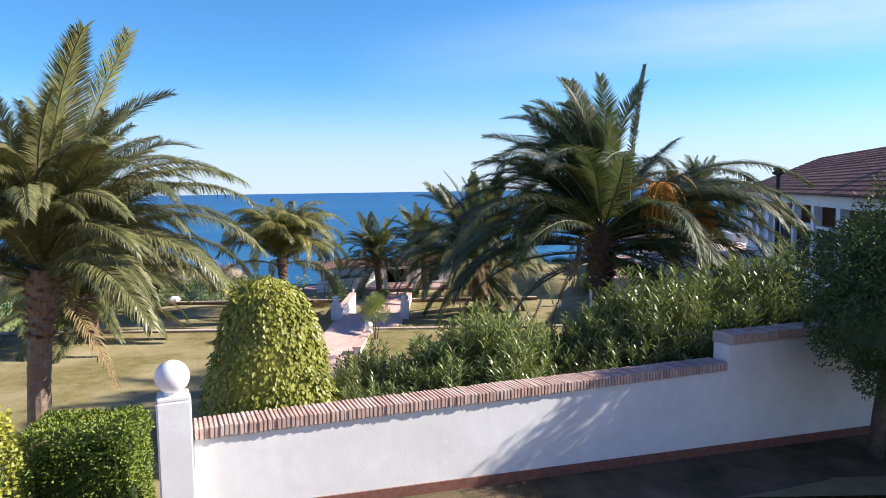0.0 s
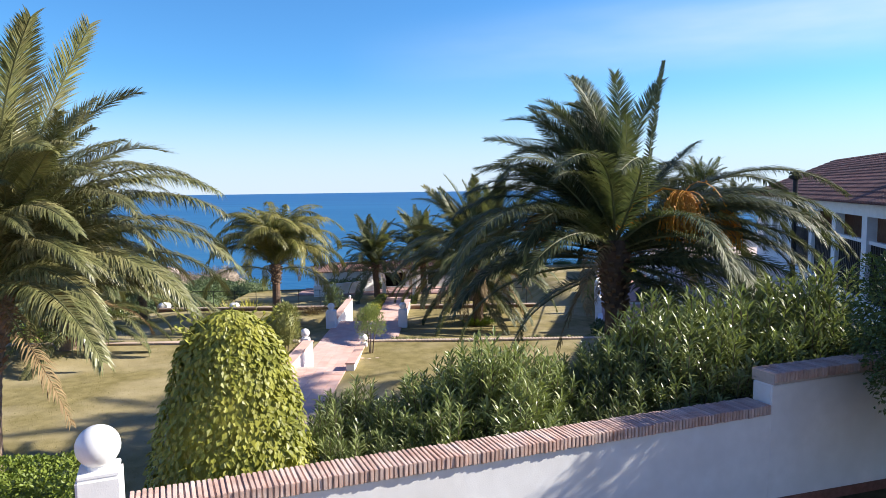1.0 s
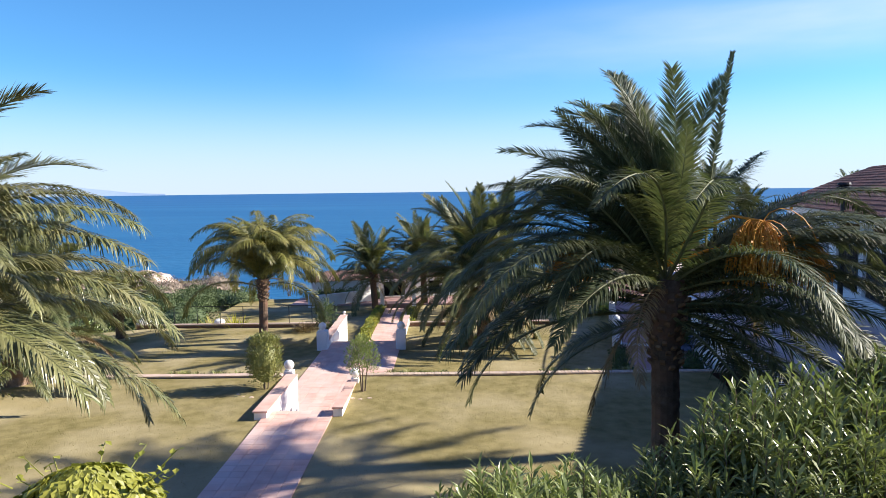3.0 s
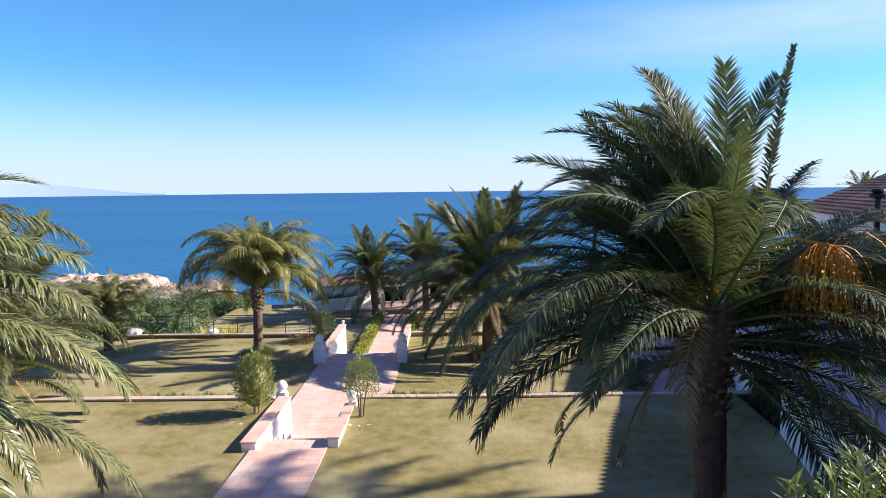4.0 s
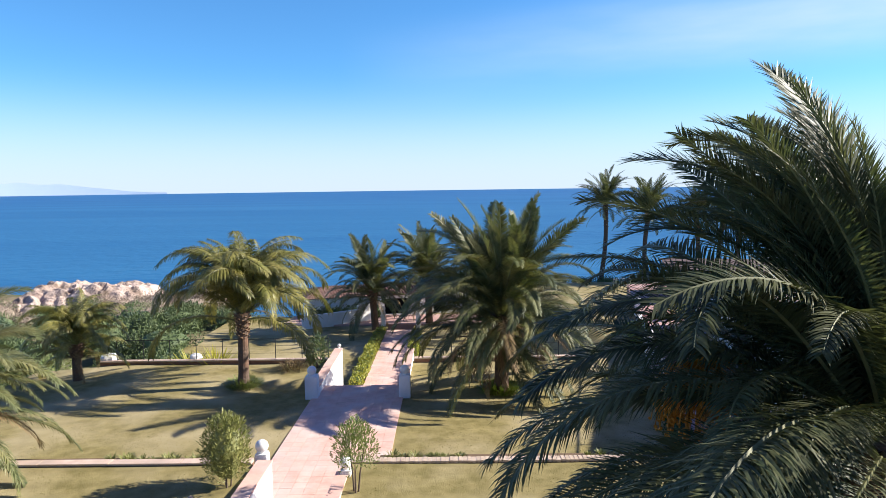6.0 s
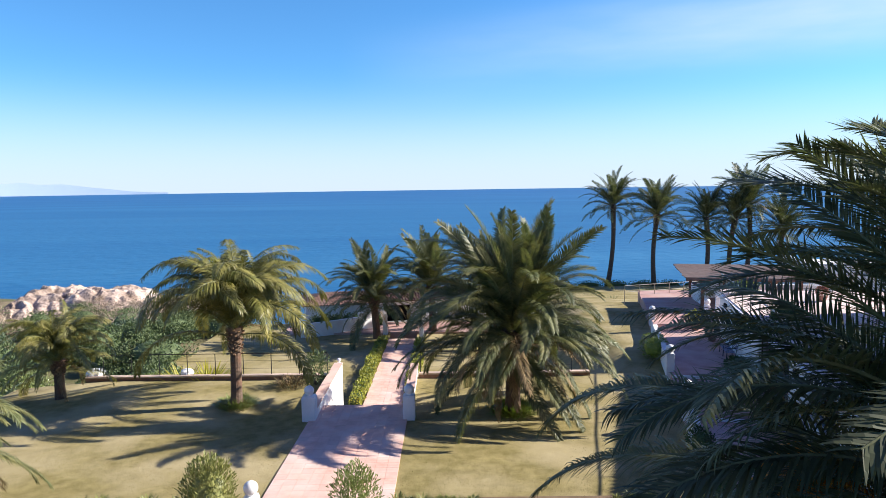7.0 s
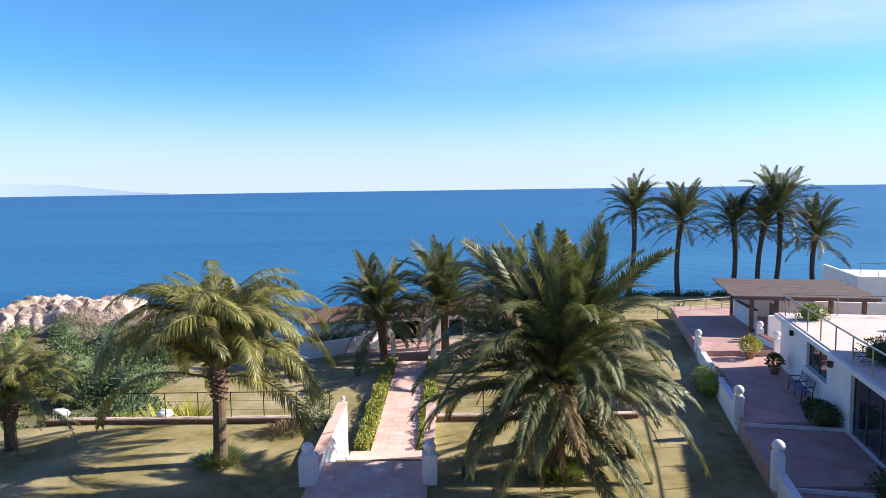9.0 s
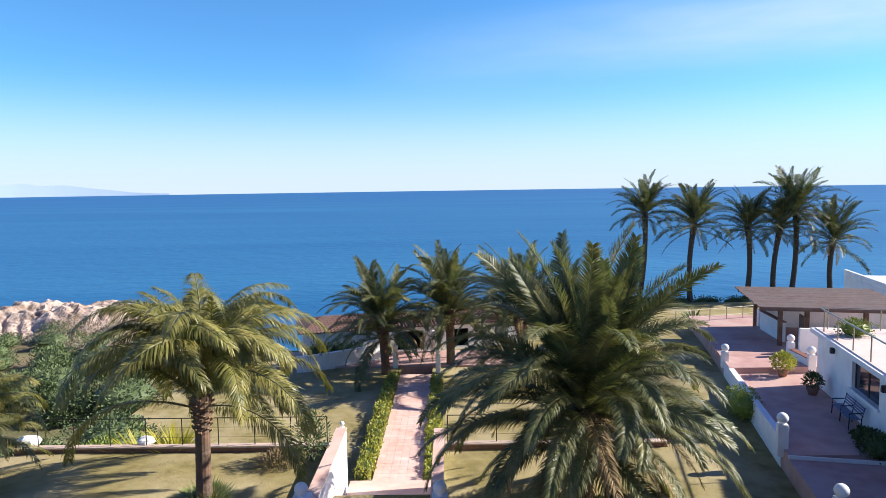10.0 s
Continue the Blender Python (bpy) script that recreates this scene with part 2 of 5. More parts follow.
M_OLDBOARD = material("weathered_board", (0.085, 0.055, 0.048), (0.165, 0.112, 0.098), 2.5, 0.85, 0.3, 40, (0.13, 0.10, 0.092), 0.8, own=0.3)
# the sea haze over the far hills is painted into this pale blue
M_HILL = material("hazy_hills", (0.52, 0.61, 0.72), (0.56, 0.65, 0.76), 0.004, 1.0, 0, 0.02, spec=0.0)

# the sea: blue water with a rippled, broken gloss
M_SEA = bpy.data.materials.new("sea_water")
M_SEA.use_nodes = True
st = M_SEA.node_tree
sp = st.nodes["Principled BSDF"]
s_geo = st.nodes.new("ShaderNodeNewGeometry")
s_map = st.nodes.new("ShaderNodeMapping")
s_map.inputs["Scale"].default_value = (0.0022, 0.016, 1)
s_n = st.nodes.new("ShaderNodeTexNoise")
s_n.inputs["Scale"].default_value, s_n.inputs["Detail"].default_value = 1.0, 8
s_r = st.nodes.new("ShaderNodeValToRGB")
s_r.color_ramp.elements[0].position, s_r.color_ramp.elements[1].position = 0.35, 0.7
s_r.color_ramp.elements[0].color, s_r.color_ramp.elements[1].color = (0.0185, 0.109, 0.250, 1), (0.037, 0.159, 0.308, 1)
s_w = st.nodes.new("ShaderNodeTexNoise")
s_w.inputs["Scale"].default_value, s_w.inputs["Detail"].default_value = 0.25, 6
s_b = st.nodes.new("ShaderNodeBump")
s_b.inputs["Strength"].default_value, s_b.inputs["Distance"].default_value = 0.35, 1.0
st.links.new(s_geo.outputs["Position"], s_map.inputs["Vector"])
st.links.new(s_map.outputs["Vector"], s_n.inputs["Vector"])
st.links.new(s_geo.outputs["Position"], s_w.inputs["Vector"])
st.links.new(s_n.outputs["Fac"], s_r.inputs["Fac"])
s_sep = st.nodes.new("ShaderNodeSeparateXYZ")
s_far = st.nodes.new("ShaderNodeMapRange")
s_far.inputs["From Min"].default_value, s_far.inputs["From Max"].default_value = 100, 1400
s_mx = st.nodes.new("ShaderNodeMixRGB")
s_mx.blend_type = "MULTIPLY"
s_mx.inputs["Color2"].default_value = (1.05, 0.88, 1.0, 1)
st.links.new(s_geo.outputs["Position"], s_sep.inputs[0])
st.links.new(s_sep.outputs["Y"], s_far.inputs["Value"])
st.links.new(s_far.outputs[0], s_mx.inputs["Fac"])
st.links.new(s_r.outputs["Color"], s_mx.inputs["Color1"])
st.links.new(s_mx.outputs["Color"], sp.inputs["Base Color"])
st.links.new(s_w.outputs["Fac"], s_b.inputs["Height"])
st.links.new(s_b.outputs["Normal"], sp.inputs["Normal"])
sp.inputs["Roughness"].default_value, sp.inputs["Specular IOR Level"].default_value = 0.45, 0.12


# ---- building helpers ----
rng = random.Random(7)


class Geo:
    """Vertices and faces gathered for one mesh."""

    def __init__(self):
        self.v, self.f = [], []

    def face(self, *pts):
        n = len(self.v)
        self.v.extend(tuple(p) for p in pts)
        self.f.append(tuple(range(n, n + len(pts))))

    def box(self, c, s, m=None):
        n = len(self.v)
        for dz in (-0.5, 0.5):
            for dx, dy in ((-0.5, -0.5), (0.5, -0.5), (0.5, 0.5), (-0.5, 0.5)):
                p = Vector((dx * s[0], dy * s[1], dz * s[2]))
                if m is not None:
                    p = m @ p
                self.v.append((c[0] + p[0], c[1] + p[1], c[2] + p[2]))
        for q in ((3, 2, 1, 0), (4, 5, 6, 7), (0, 1, 5, 4), (1, 2, 6, 5), (2, 3, 7, 6), (3, 0, 4, 7)):
            self.f.append(tuple(n + i for i in q))
        return self

    def span(self, a, b):
        """A box from corner a to corner b."""
        return self.box([(a[i] + b[i]) / 2 for i in range(3)], [abs(b[i] - a[i]) for i in range(3)])

    def prism(self, outline, z0, z1):
        """An upright block over an outline (counter-clockwise)."""
        n, k = len(self.v), len(outline)
        self.v += [(x, y, z0) for x, y in outline] + [(x, y, z1) for x, y in outline]
        self.f.append(tuple(n + k - 1 - i for i in range(k)))
        self.f.append(tuple(n + k + i for i in range(k)))
        for i in range(k):
            j = (i + 1) % k
            self.f.append((n + i, n + j, n + k + j, n + k + i))
        return self

    def tube(self, pts, radii, sides=8, cap=True):
        n = len(self.v)
        pts = [Vector(p) for p in pts]
        for i, p in enumerate(pts):
            d = (pts[min(i + 1, len(pts) - 1)] - pts[max(i - 1, 0)]).normalized()
            a = d.orthogonal().normalized() if abs(d.z) < 0.99 else Vector((1, 0, 0))
            if abs(d.z) < 0.99:
                a = d.cross(Vector((0, 0, 1))).normalized()
            b = d.cross(a)
            for k in range(sides):
                w = 2 * math.pi * k / sides
                self.v.append(tuple(p + (a * math.cos(w) + b * math.sin(w)) * radii[i]))
        for i in range(len(pts) - 1):
            for k in range(sides):
                q = n + i * sides
                self.f.append((q + k, q + (k + 1) % sides, q + sides + (k + 1) % sides, q + sides + k))
        if cap:
            self.f.append(tuple(n + k for k in range(sides))[::-1])
            self.f.append(tuple(n + (len(pts) - 1) * sides + k for k in range(sides)))
        return self

    def lathe(self, c, profile, sides=16):
        """Rings (radius, height) turned about an upright axis at c."""
        n = len(self.v)
        for r, z in profile:
            for k in range(sides):
                w = 2 * math.pi * k / sides
                self.v.append((c[0] + r * math.cos(w), c[1] + r * math.sin(w), c[2] + z))
        for i in range(len(profile) - 1):
            for k in range(sides):
                q = n + i * sides
                self.f.append((q + k, q + (k + 1) % sides, q + sides + (k + 1) % sides, q + sides + k))
        self.f.append(tuple(n + k for k in range(sides))[::-1])
        self.f.append(tuple(n + (len(profile) - 1) * sides + k for k in range(sides)))
        return self

    def ball(self, c, r, n=14, sides=24):
        prof = [(max(0.004, r * math.sin(math.pi * i / n)), -r * math.cos(math.pi * i / n)) for i in range(n + 1)]
        return self.lathe(c, prof, sides)

    def mesh(self, name, mat, bevel=0.0, smooth=False):
        me = bpy.data.meshes.new(name)
        me.from_pydata(self.v, [], self.f)
        if bevel:
            bm = bmesh.new()
            bm.from_mesh(me)
            bmesh.ops.remove_doubles(bm, verts=bm.verts, dist=1e-5)
            ed = [e for e in bm.edges if len(e.link_faces) == 2 and e.calc_face_angle() > 0.5]
            bmesh.ops.bevel(bm, geom=ed, offset=bevel, segments=2, affect="EDGES", clamp_overlap=True)
            bm.to_mesh(me)
            bm.free()
        me.materials.append(mat)
        if smooth:
            me.shade_smooth()
        me.update()
        return me


def part(name, geo, mat, parent, label="", bevel=0.0, smooth=False):
    """One mesh object under a thing or a part."""
    me = geo if isinstance(geo, bpy.types.Mesh) else geo.mesh(name, mat, bevel, smooth)
    ob = new(name, me)
    ob.parent = parent
    return tagged(ob, label)


def thing(name, label, category, at=(0, 0, 0), group="", kind="", turn=0.0):
    ob = new(name)
    ob.empty_display_size = 0.2
    ob.matrix_basis = pose(*at, 0, 0, turn)
    return tagged(ob, label, category, group, kind)


def solid(name, geo, mat, label, category, bevel=0.0, smooth=False, group="", kind="", at=(0, 0, 0)):
    ob = new(name, geo.mesh(name, mat, bevel, smooth))
    ob.location = at
    return tagged(ob, label, category, group, kind)


def smoothstep(a, b, x):
    t = min(1, max(0, (x - a) / (b - a)))
    return t * t * (3 - 2 * t)


# ---- ground, water and distance ----
def edge_x(y):
    """The edge of the house terrace beside the lawn."""
    return 8.63 + 0.2225 * (y - 38.34)


def front_x(y):
    """The front of the low house behind that terrace."""
    return 13.24 + 0.2254 * (y - 42.42)


def ground_z(x, y):
    z = 2.9 - 1.9 * smoothstep(6.0, 7.5, y) - 1.6 * smoothstep(26.5, 28.0, y) - 2.0 * smoothstep(44.5, 46.0, y)
    left = smoothstep(-21, -40, x)
    z = z * (1 - left) + left * (-2.8 - 1.6 * smoothstep(60, 90, y))
    z -= 5 * smoothstep(-75, -110, x) * smoothstep(40, 70, y)
    sea_edge = 97 - 4 * smoothstep(0, 30, x) + 6 * smoothstep(-25, -40, x) + 5 * noise.noise((x * 0.05, 3.1, 0)) - 23 * smoothstep(4, -3, x) * smoothstep(-34, -25, x)
    z -= 9 * smoothstep(sea_edge, sea_edge + 24, y)
    return z + 0.5 * noise.noise((x * 0.13, y * 0.13, 0)) * max(left, smoothstep(90, 100, y)) - 0.2


def sheet(xs, ys, zfun):
    g = Geo()
    for y in ys:
        for x in xs:
            g.v.append((x, y, zfun(x, y)))
    k = len(xs)
    for j in range(len(ys) - 1):
        for i in range(k - 1):
            g.f.append((j * k + i, j * k + i + 1, (j + 1) * k + i + 1, (j + 1) * k + i))
    return g


xs = [-900, -500, -300, -200, -150] + [-120 + 2 * i for i in range(111)] + [120, 150, 200, 300, 500, 900]
ys = [-900, -400, -150, -60, -30, -15, -8, -4, 0, 3, 5, 6, 6.5, 7, 7.5] + [8 + 2 * i for i in range(10)] + \
     [26.5, 27, 27.5, 28] + [30 + 2 * i for i in range(8)] + [45, 45.5, 46] + [48 + 2 * i for i in range(38)] + [130, 140, 160, 200]
solid("ground", sheet(xs, ys, ground_z), M_SCRUB, "dry scrubby hillside falling to the sea", "ground", smooth=True, kind="structure")

g = Geo()
for i in range(96):
    a, b = 2 * math.pi * i / 96, 2 * math.pi * (i + 1) / 96
    R = [0, 60, 200, 700, 2000, 4860]
    for r0, r1 in zip(R[:-1], R[1:]):
        if r0 == 0:
            g.face((0, 0, 0), (r1 * math.cos(a), r1 * math.sin(a), 0), (r1 * math.cos(b), r1 * math.sin(b), 0))
        else:
            g.face((r0 * math.cos(a), r0 * math.sin(a), 0), (r1 * math.cos(a), r1 * math.sin(a), 0),
                   (r1 * math.cos(b), r1 * math.sin(b), 0), (r0 * math.cos(b), r0 * math.sin(b), 0))
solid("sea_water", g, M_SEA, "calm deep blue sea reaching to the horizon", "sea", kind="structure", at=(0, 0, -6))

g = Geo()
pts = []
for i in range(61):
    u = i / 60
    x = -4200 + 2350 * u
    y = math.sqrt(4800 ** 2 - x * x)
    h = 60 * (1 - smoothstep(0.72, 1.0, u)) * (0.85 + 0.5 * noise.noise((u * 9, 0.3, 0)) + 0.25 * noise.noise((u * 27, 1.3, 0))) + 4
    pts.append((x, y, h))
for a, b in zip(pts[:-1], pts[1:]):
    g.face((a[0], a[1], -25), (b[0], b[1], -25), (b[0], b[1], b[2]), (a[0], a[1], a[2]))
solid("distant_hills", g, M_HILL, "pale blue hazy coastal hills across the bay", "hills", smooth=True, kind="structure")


def lawn_a(x, y):
    bank = 1.5 + 1.7 * (1 - (smoothstep(9.2, 13.5, y) if x > -5 else smoothstep(7.8, 9.8, y)))
    return bank + 0.15 * smoothstep(25.2, 28.4, y) - 0.35 * smoothstep(-16, -26, x) + 0.05 * noise.noise((x * 0.3, y * 0.3, 0))


def lawn_b(x, y):
    return 0.0 + 0.06 * noise.noise((x * 0.25, y * 0.25, 4)) - 0.5 * smoothstep(-18, -26, x)


def lawn_c(x, y):
    return -2.05 + (2.05 + 0.3 * smoothstep(47, 53, y)) * smoothstep(5.0, 9.5, x) * (1 - smoothstep(62, 90, y)) + 0.06 * noise.noise((x * 0.25, y * 0.25, 8))


def steps_of(a, b, d):
    n = max(1, round((b - a) / d))
    return [a + (b - a) * i / n for i in range(n + 1)]


# lawns leave out the paths
for name, x0, x1, y0, y1, f in (("lawn_upper", -24, -5.62, 8.2, 28.6, lawn_a), ("lawn_upper", -3.5, 9.5, 9.0, 28.6, lawn_a),
                                ("lawn_middle", -23, -6.62, 28.9, 46.2, lawn_b), ("lawn_middle", -2.5, 15, 28.9, 46.56, lawn_b),
                                ("lawn_lower", -20, -5.45, 46.5, 71, lawn_c), ("lawn_lower", -3.3, 3.0, 46.5, 73, lawn_c), ("lawn_lower", 3.0, 60, 46.5, 92, lawn_c)):
    solid(name, sheet(steps_of(x0, x1, 0.9), steps_of(y0, y1, 0.9), f), M_LAWN,
          "mown lawn of dry yellowish winter grass", "lawn", smooth=True, kind="structure")

# ---- garden walls, paths and steps ----
def globe_post(name, label, at, height, width=0.42, globe=0.2, turn=0.0, cap=True):
    """A rendered pier with a small cap and a white globe on it."""
    p = thing(name, label, "lamp post", at, "globe piers", turn=turn)
    part("pier", Geo().box((0, 0, height / 2), (width, width, height)), M_WHITE, p, bevel=0.02)
    if cap:
        part("cap", Geo().box((0, 0, height + 0.02), (width * 0.92, width * 0.92, 0.04)), M_WHITE, p, "thin pale capping", bevel=0.008)
    part("collar", Geo().lathe((0, 0, height + 0.03), [(globe * 0.55, 0), (globe * 0.5, 0.05)], 16), M_WHITE, p)
    part("globe", Geo().ball((0, 0, height + 0.06 + globe * 0.95), globe), M_GLOBE, p, "opaque white glass globe", smooth=True)
    return p


# the low wall of the upper terrace, along a slanting line
WALL_TURN = 23.0
wall = thing("wall_terrace", "low white rendered garden wall with brick coping", "wall", (-2.95, 7.48, 3.59), kind="structure", turn=WALL_TURN)
wall.matrix_basis = pose(-2.95, 7.48, 3.59, 0, 1.2, WALL_TURN)
part("wall_body", Geo().span((0.0, 0.0, -1.4), (8.4, 0.32, 1.12)), M_WHITE, wall, bevel=0.015)
part("wall_body", Geo().span((8.2, -0.004, -1.4), (17.0, 0.324, 1.53)), M_WHITE, wall, bevel=0.015)
g = Geo()
for x0, x1 in ((0.0, 5.0), (5.004, 11.0), (11.004, 17.0)):
    n = len(g.v)
    for x in (x0, x1):
        z = 0.24 - 0.045 * x
        g.v += [(x, -0.03, z - 1.2), (x, -0.006, z - 1.2), (x, -0.006, z), (x, -0.03, z)]
    g.f += [tuple(n + i for i in q) for q in ((0, 1, 2, 3), (7, 6, 5, 4), (0, 4, 5, 1), (1, 5, 6, 2), (2, 6, 7, 3), (3, 7, 4, 0))]
part("skirting", g, M_SKIRT, wall, "dark brown skirting band")
part("mortar_bed", Geo().span((0.01, -0.02, 1.12), (8.18, 0.36, 1.235)), M_MORTAR, wall)
part("mortar_bed", Geo().span((8.22, -0.02, 1.53), (17.0, 0.36, 1.68)), M_MORTAR, wall)
brick_mesh = Geo().box((0, 0, 0), (0.042, 0.42, 0.135)).mesh("brick", M_BRICK, 0.006)
r = random.Random(3)
for i in range(148):
    b = part("brick", brick_mesh, None, wall)
    b.matrix_basis = pose(0.03 + i * 0.0552, 0.165 + r.uniform(-0.008, 0.008), 1.19 + r.uniform(-0.005, 0.005), r.uniform(-1, 1), r.uniform(-2, 2), r.uniform(-1.2, 1.2))
for i in range(140):
    b = part("brick", brick_mesh, None, wall)
    b.matrix_basis = pose(8.25 + i * 0.0552, 0.165 + r.uniform(-0.008, 0.008), 1.635 + r.uniform(-0.005, 0.005), r.uniform(-1, 1), r.uniform(-2, 2), r.uniform(-1.2, 1.2))
globe_post("globe_pier", "white pier with globe ending the terrace wall", (-3.09, 7.36, 3.0), 2.25, 0.37, 0.19, WALL_TURN)

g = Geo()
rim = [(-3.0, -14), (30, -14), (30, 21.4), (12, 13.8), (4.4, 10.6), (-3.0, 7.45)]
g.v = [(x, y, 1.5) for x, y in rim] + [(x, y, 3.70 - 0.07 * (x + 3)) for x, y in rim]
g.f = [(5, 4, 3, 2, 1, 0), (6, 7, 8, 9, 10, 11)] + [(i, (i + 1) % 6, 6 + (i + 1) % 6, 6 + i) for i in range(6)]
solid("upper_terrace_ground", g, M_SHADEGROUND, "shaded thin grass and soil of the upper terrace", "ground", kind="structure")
g = Geo().prism([(-12, -14), (-3.0, -14), (-3.0, 7.4), (-12, 7.4)], 2.6, 3.36)
solid("upper_terrace_paving", g, M_TERRACE, "pink tiled paving of the upper terrace", "paving", kind="structure")


def flight(name, label, x0, x1, y0, z0, y1, z1, n):
    """Steps that go down from (y0, z0) to (y1, z1)."""
    s = thing(name, label, "stairs", (0, 0, 0), kind="structure")
    for i in range(n):
        ya, za = y0 + (y1 - y0) * i / n, z0 + (z1 - z0) * (i + 1) / (n + 1)
        part("step", Geo().span((x0, ya, z1 - 0.3), (x1, ya + (y1 - y0) / n + 0.02, za)), M_TILE, s, bevel=0.012)
    return s


def parapet(name, label, x0, x1, rows, base, cap=0.06):
    """A stair wall: rows of (y, top), with a tiled capping."""
    p = thing(name, label, "parapet", kind="structure")
    g, c = Geo(), Geo()
    for (ya, za), (yb, zb) in zip(rows[:-1], rows[1:]):
        n = len(g.v)
        g.v += [(x0, ya, base), (x1, ya, base), (x1, yb, base), (x0, yb, base), (x0, ya, za), (x1, ya, za), (x1, yb, zb), (x0, yb, zb)]
        g.f += [tuple(n + i for i in q) for q in ((3, 2, 1, 0), (4, 5, 6, 7), (0, 1, 5, 4), (1, 2, 6, 5), (2, 3, 7, 6), (3, 0, 4, 7))]
        n = len(c.v)
        e = 0.03
        c.v += [(x0 - e, ya - e, za + 0.004), (x1 + e, ya - e, za + 0.004), (x1 + e, yb, zb + 0.004), (x0 - e, yb, zb + 0.004),
                (x0 - e, ya - e, za + cap), (x1 + e, ya - e, za + cap), (x1 + e, yb, zb + cap), (x0 - e, yb, zb + cap)]
        c.f += [tuple(n + i for i in q) for q in ((3, 2, 1, 0), (4, 5, 6, 7), (0, 1, 5, 4), (1, 2, 6, 5), (2, 3, 7, 6), (3, 0, 4, 7))]
    part("wall_body", g, M_WHITE, p)
    part("capping", c, M_TILE, p, "pink tile capping")
    return p


def tiled(name, label, x0, x1, y0, y1, z, nx, ny):
    """A path of single square tiles on a mortar bed."""
    p = thing(name, label, "path", kind="structure")
    part("bed", Geo().span((x0, y0, z - 0.4), (x1, y1, z - 0.012)), M_BED, p)
    dx, dy = (x1 - x0) / nx, (y1 - y0) / ny
    me = Geo().box((0, 0, 0), (dx - 0.007, dy - 0.007, 0.03)).mesh("tile", M_TILE, 0.004)
    r = random.Random(nx * ny)
    for j in range(ny):
        for i in range(nx):
            t = part("tile", me, None, p)
            t.location = (x0 + (i + 0.5) * dx, y0 + (j + 0.5) * dy, z - 0.013 + r.uniform(-0.002, 0.002))
    return p


tiled("path_upper", "pink terracotta tiled garden path across the upper lawn", -5.62, -3.50, 12.2, 25.2, 1.53, 6, 37)
flight("stairs_upper", "tiled steps from the terrace down to the garden path", -5.6, -3.7, 7.9, 3.36, 12.2, 1.53, 9)
tiled("path_middle", "wide pink terracotta tiled path on the middle lawn", -6.62, -2.50, 28.9, 41.8, 0.04, 10, 30)
flight("stairs_middle", "tiled steps between upper and middle lawn", -5.45, -3.50, 25.2, 1.53, 28.9, 0.04, 8)
flight("stairs_lower", "tiled steps from the gate piers to the lower lawn", -6.35, -2.75, 41.8, 0.04, 46.1, -2.0, 11)
tiled("path_lower", "straight pink tiled path between low hedges", -5.45, -3.30, 47.9, 64.5, -2.0, 6, 46)
part("landing", Geo().span((-6.36, 46.12, -2.4), (-2.74, 47.9, -1.99)), M_TILE, tagged(thing("landing", "tiled landing at the foot of the steps", "paving", kind="structure")))

parapet("parapet_left", "low white stair wall with pink tiled capping", -5.84, -5.46, [(24.5, 1.70), (28.75, 1.68)], 0.0)
parapet("parapet_right", "low stair kerb with pink tiled capping", -3.48, -3.20, [(24.7, 1.74), (28.9, 1.62)], 0.0)
globe_post("globe_pier", "slim white pier with globe beside the garden steps", (-5.88, 29.28, 0.0), 1.70, 0.36, 0.19)
globe_post("globe_pier", "white pier with globe beside the garden steps", (-3.24, 27.9, 0.9), 0.87, 0.28, 0.17)
globe_post("globe_pier", "stout white gate pier with globe on the path", (-6.62, 40.05, -0.3), 1.30, 0.56, 0.21)
globe_post("globe_pier", "stout white gate pier with globe on the path", (-2.42, 40.05, -0.3), 1.30, 0.50, 0.21)
parapet("parapet_left", "white stair wall beside the lower steps", -6.75, -6.37, [(40.35, 0.40), (47.25, 0.52)], -2.4)
parapet("parapet_right", "white stair wall beside the lower steps", -2.72, -2.36, [(40.35, 0.40), (47.25, 0.45)], -2.4)
globe_post("finial_pier", "slender white pier at the end of the stair wall", (-6.56, 47.35, -2.2), 2.75, 0.24, 0.10, cap=False)

# retaining edges between the lawns, with single bricks on top
def retaining(name, label, spans, y, z_top, z_base, pitch=0.125, face=M_EARTHWALL):
    w = thing(name, label, "retaining wall", kind="structure")
    me = Geo().box((0, 0, 0), (pitch - 0.014, 0.30, 0.07)).mesh("brick", M_KERB, 0.008)
    r = random.Random(11)
    for x0, x1, single in spans:
        part("wall_body", Geo().span((x0, y - 0.11, z_base), (x1, y + 0.11, z_top - 0.055)), face, w)
        part("mortar_bed", Geo().span((x0, y - 0.13, z_top - 0.055), (x1, y + 0.13, z_top - 0.012)), M_MORTAR, w)
        if single:
            for i in range(int((x1 - x0) / pitch)):
                b = part("brick", me, None, w)
                b.matrix_basis = pose(x0 + (i + 0.5) * pitch, y + r.uniform(-0.01, 0.01), z_top - 0.035 + r.uniform(-0.006, 0.006), 0, 0, r.uniform(-2, 2))
        else:
            n = max(1, round((x1 - x0) / 2.1))
            for i in range(n):
                a, b = x0 + (x1 - x0) * i / n, x0 + (x1 - x0) * (i + 1) / n
                c = part("coping_slab", Geo().span((a + 0.008, y - 0.17, z_top - 0.012), (b - 0.008, y + 0.17, z_top + 0.022)), M_KERBSLAB, w, bevel=0.008)
                c.location = (0, r.uniform(-0.008, 0.008), r.uniform(-0.004, 0.004))
    return w


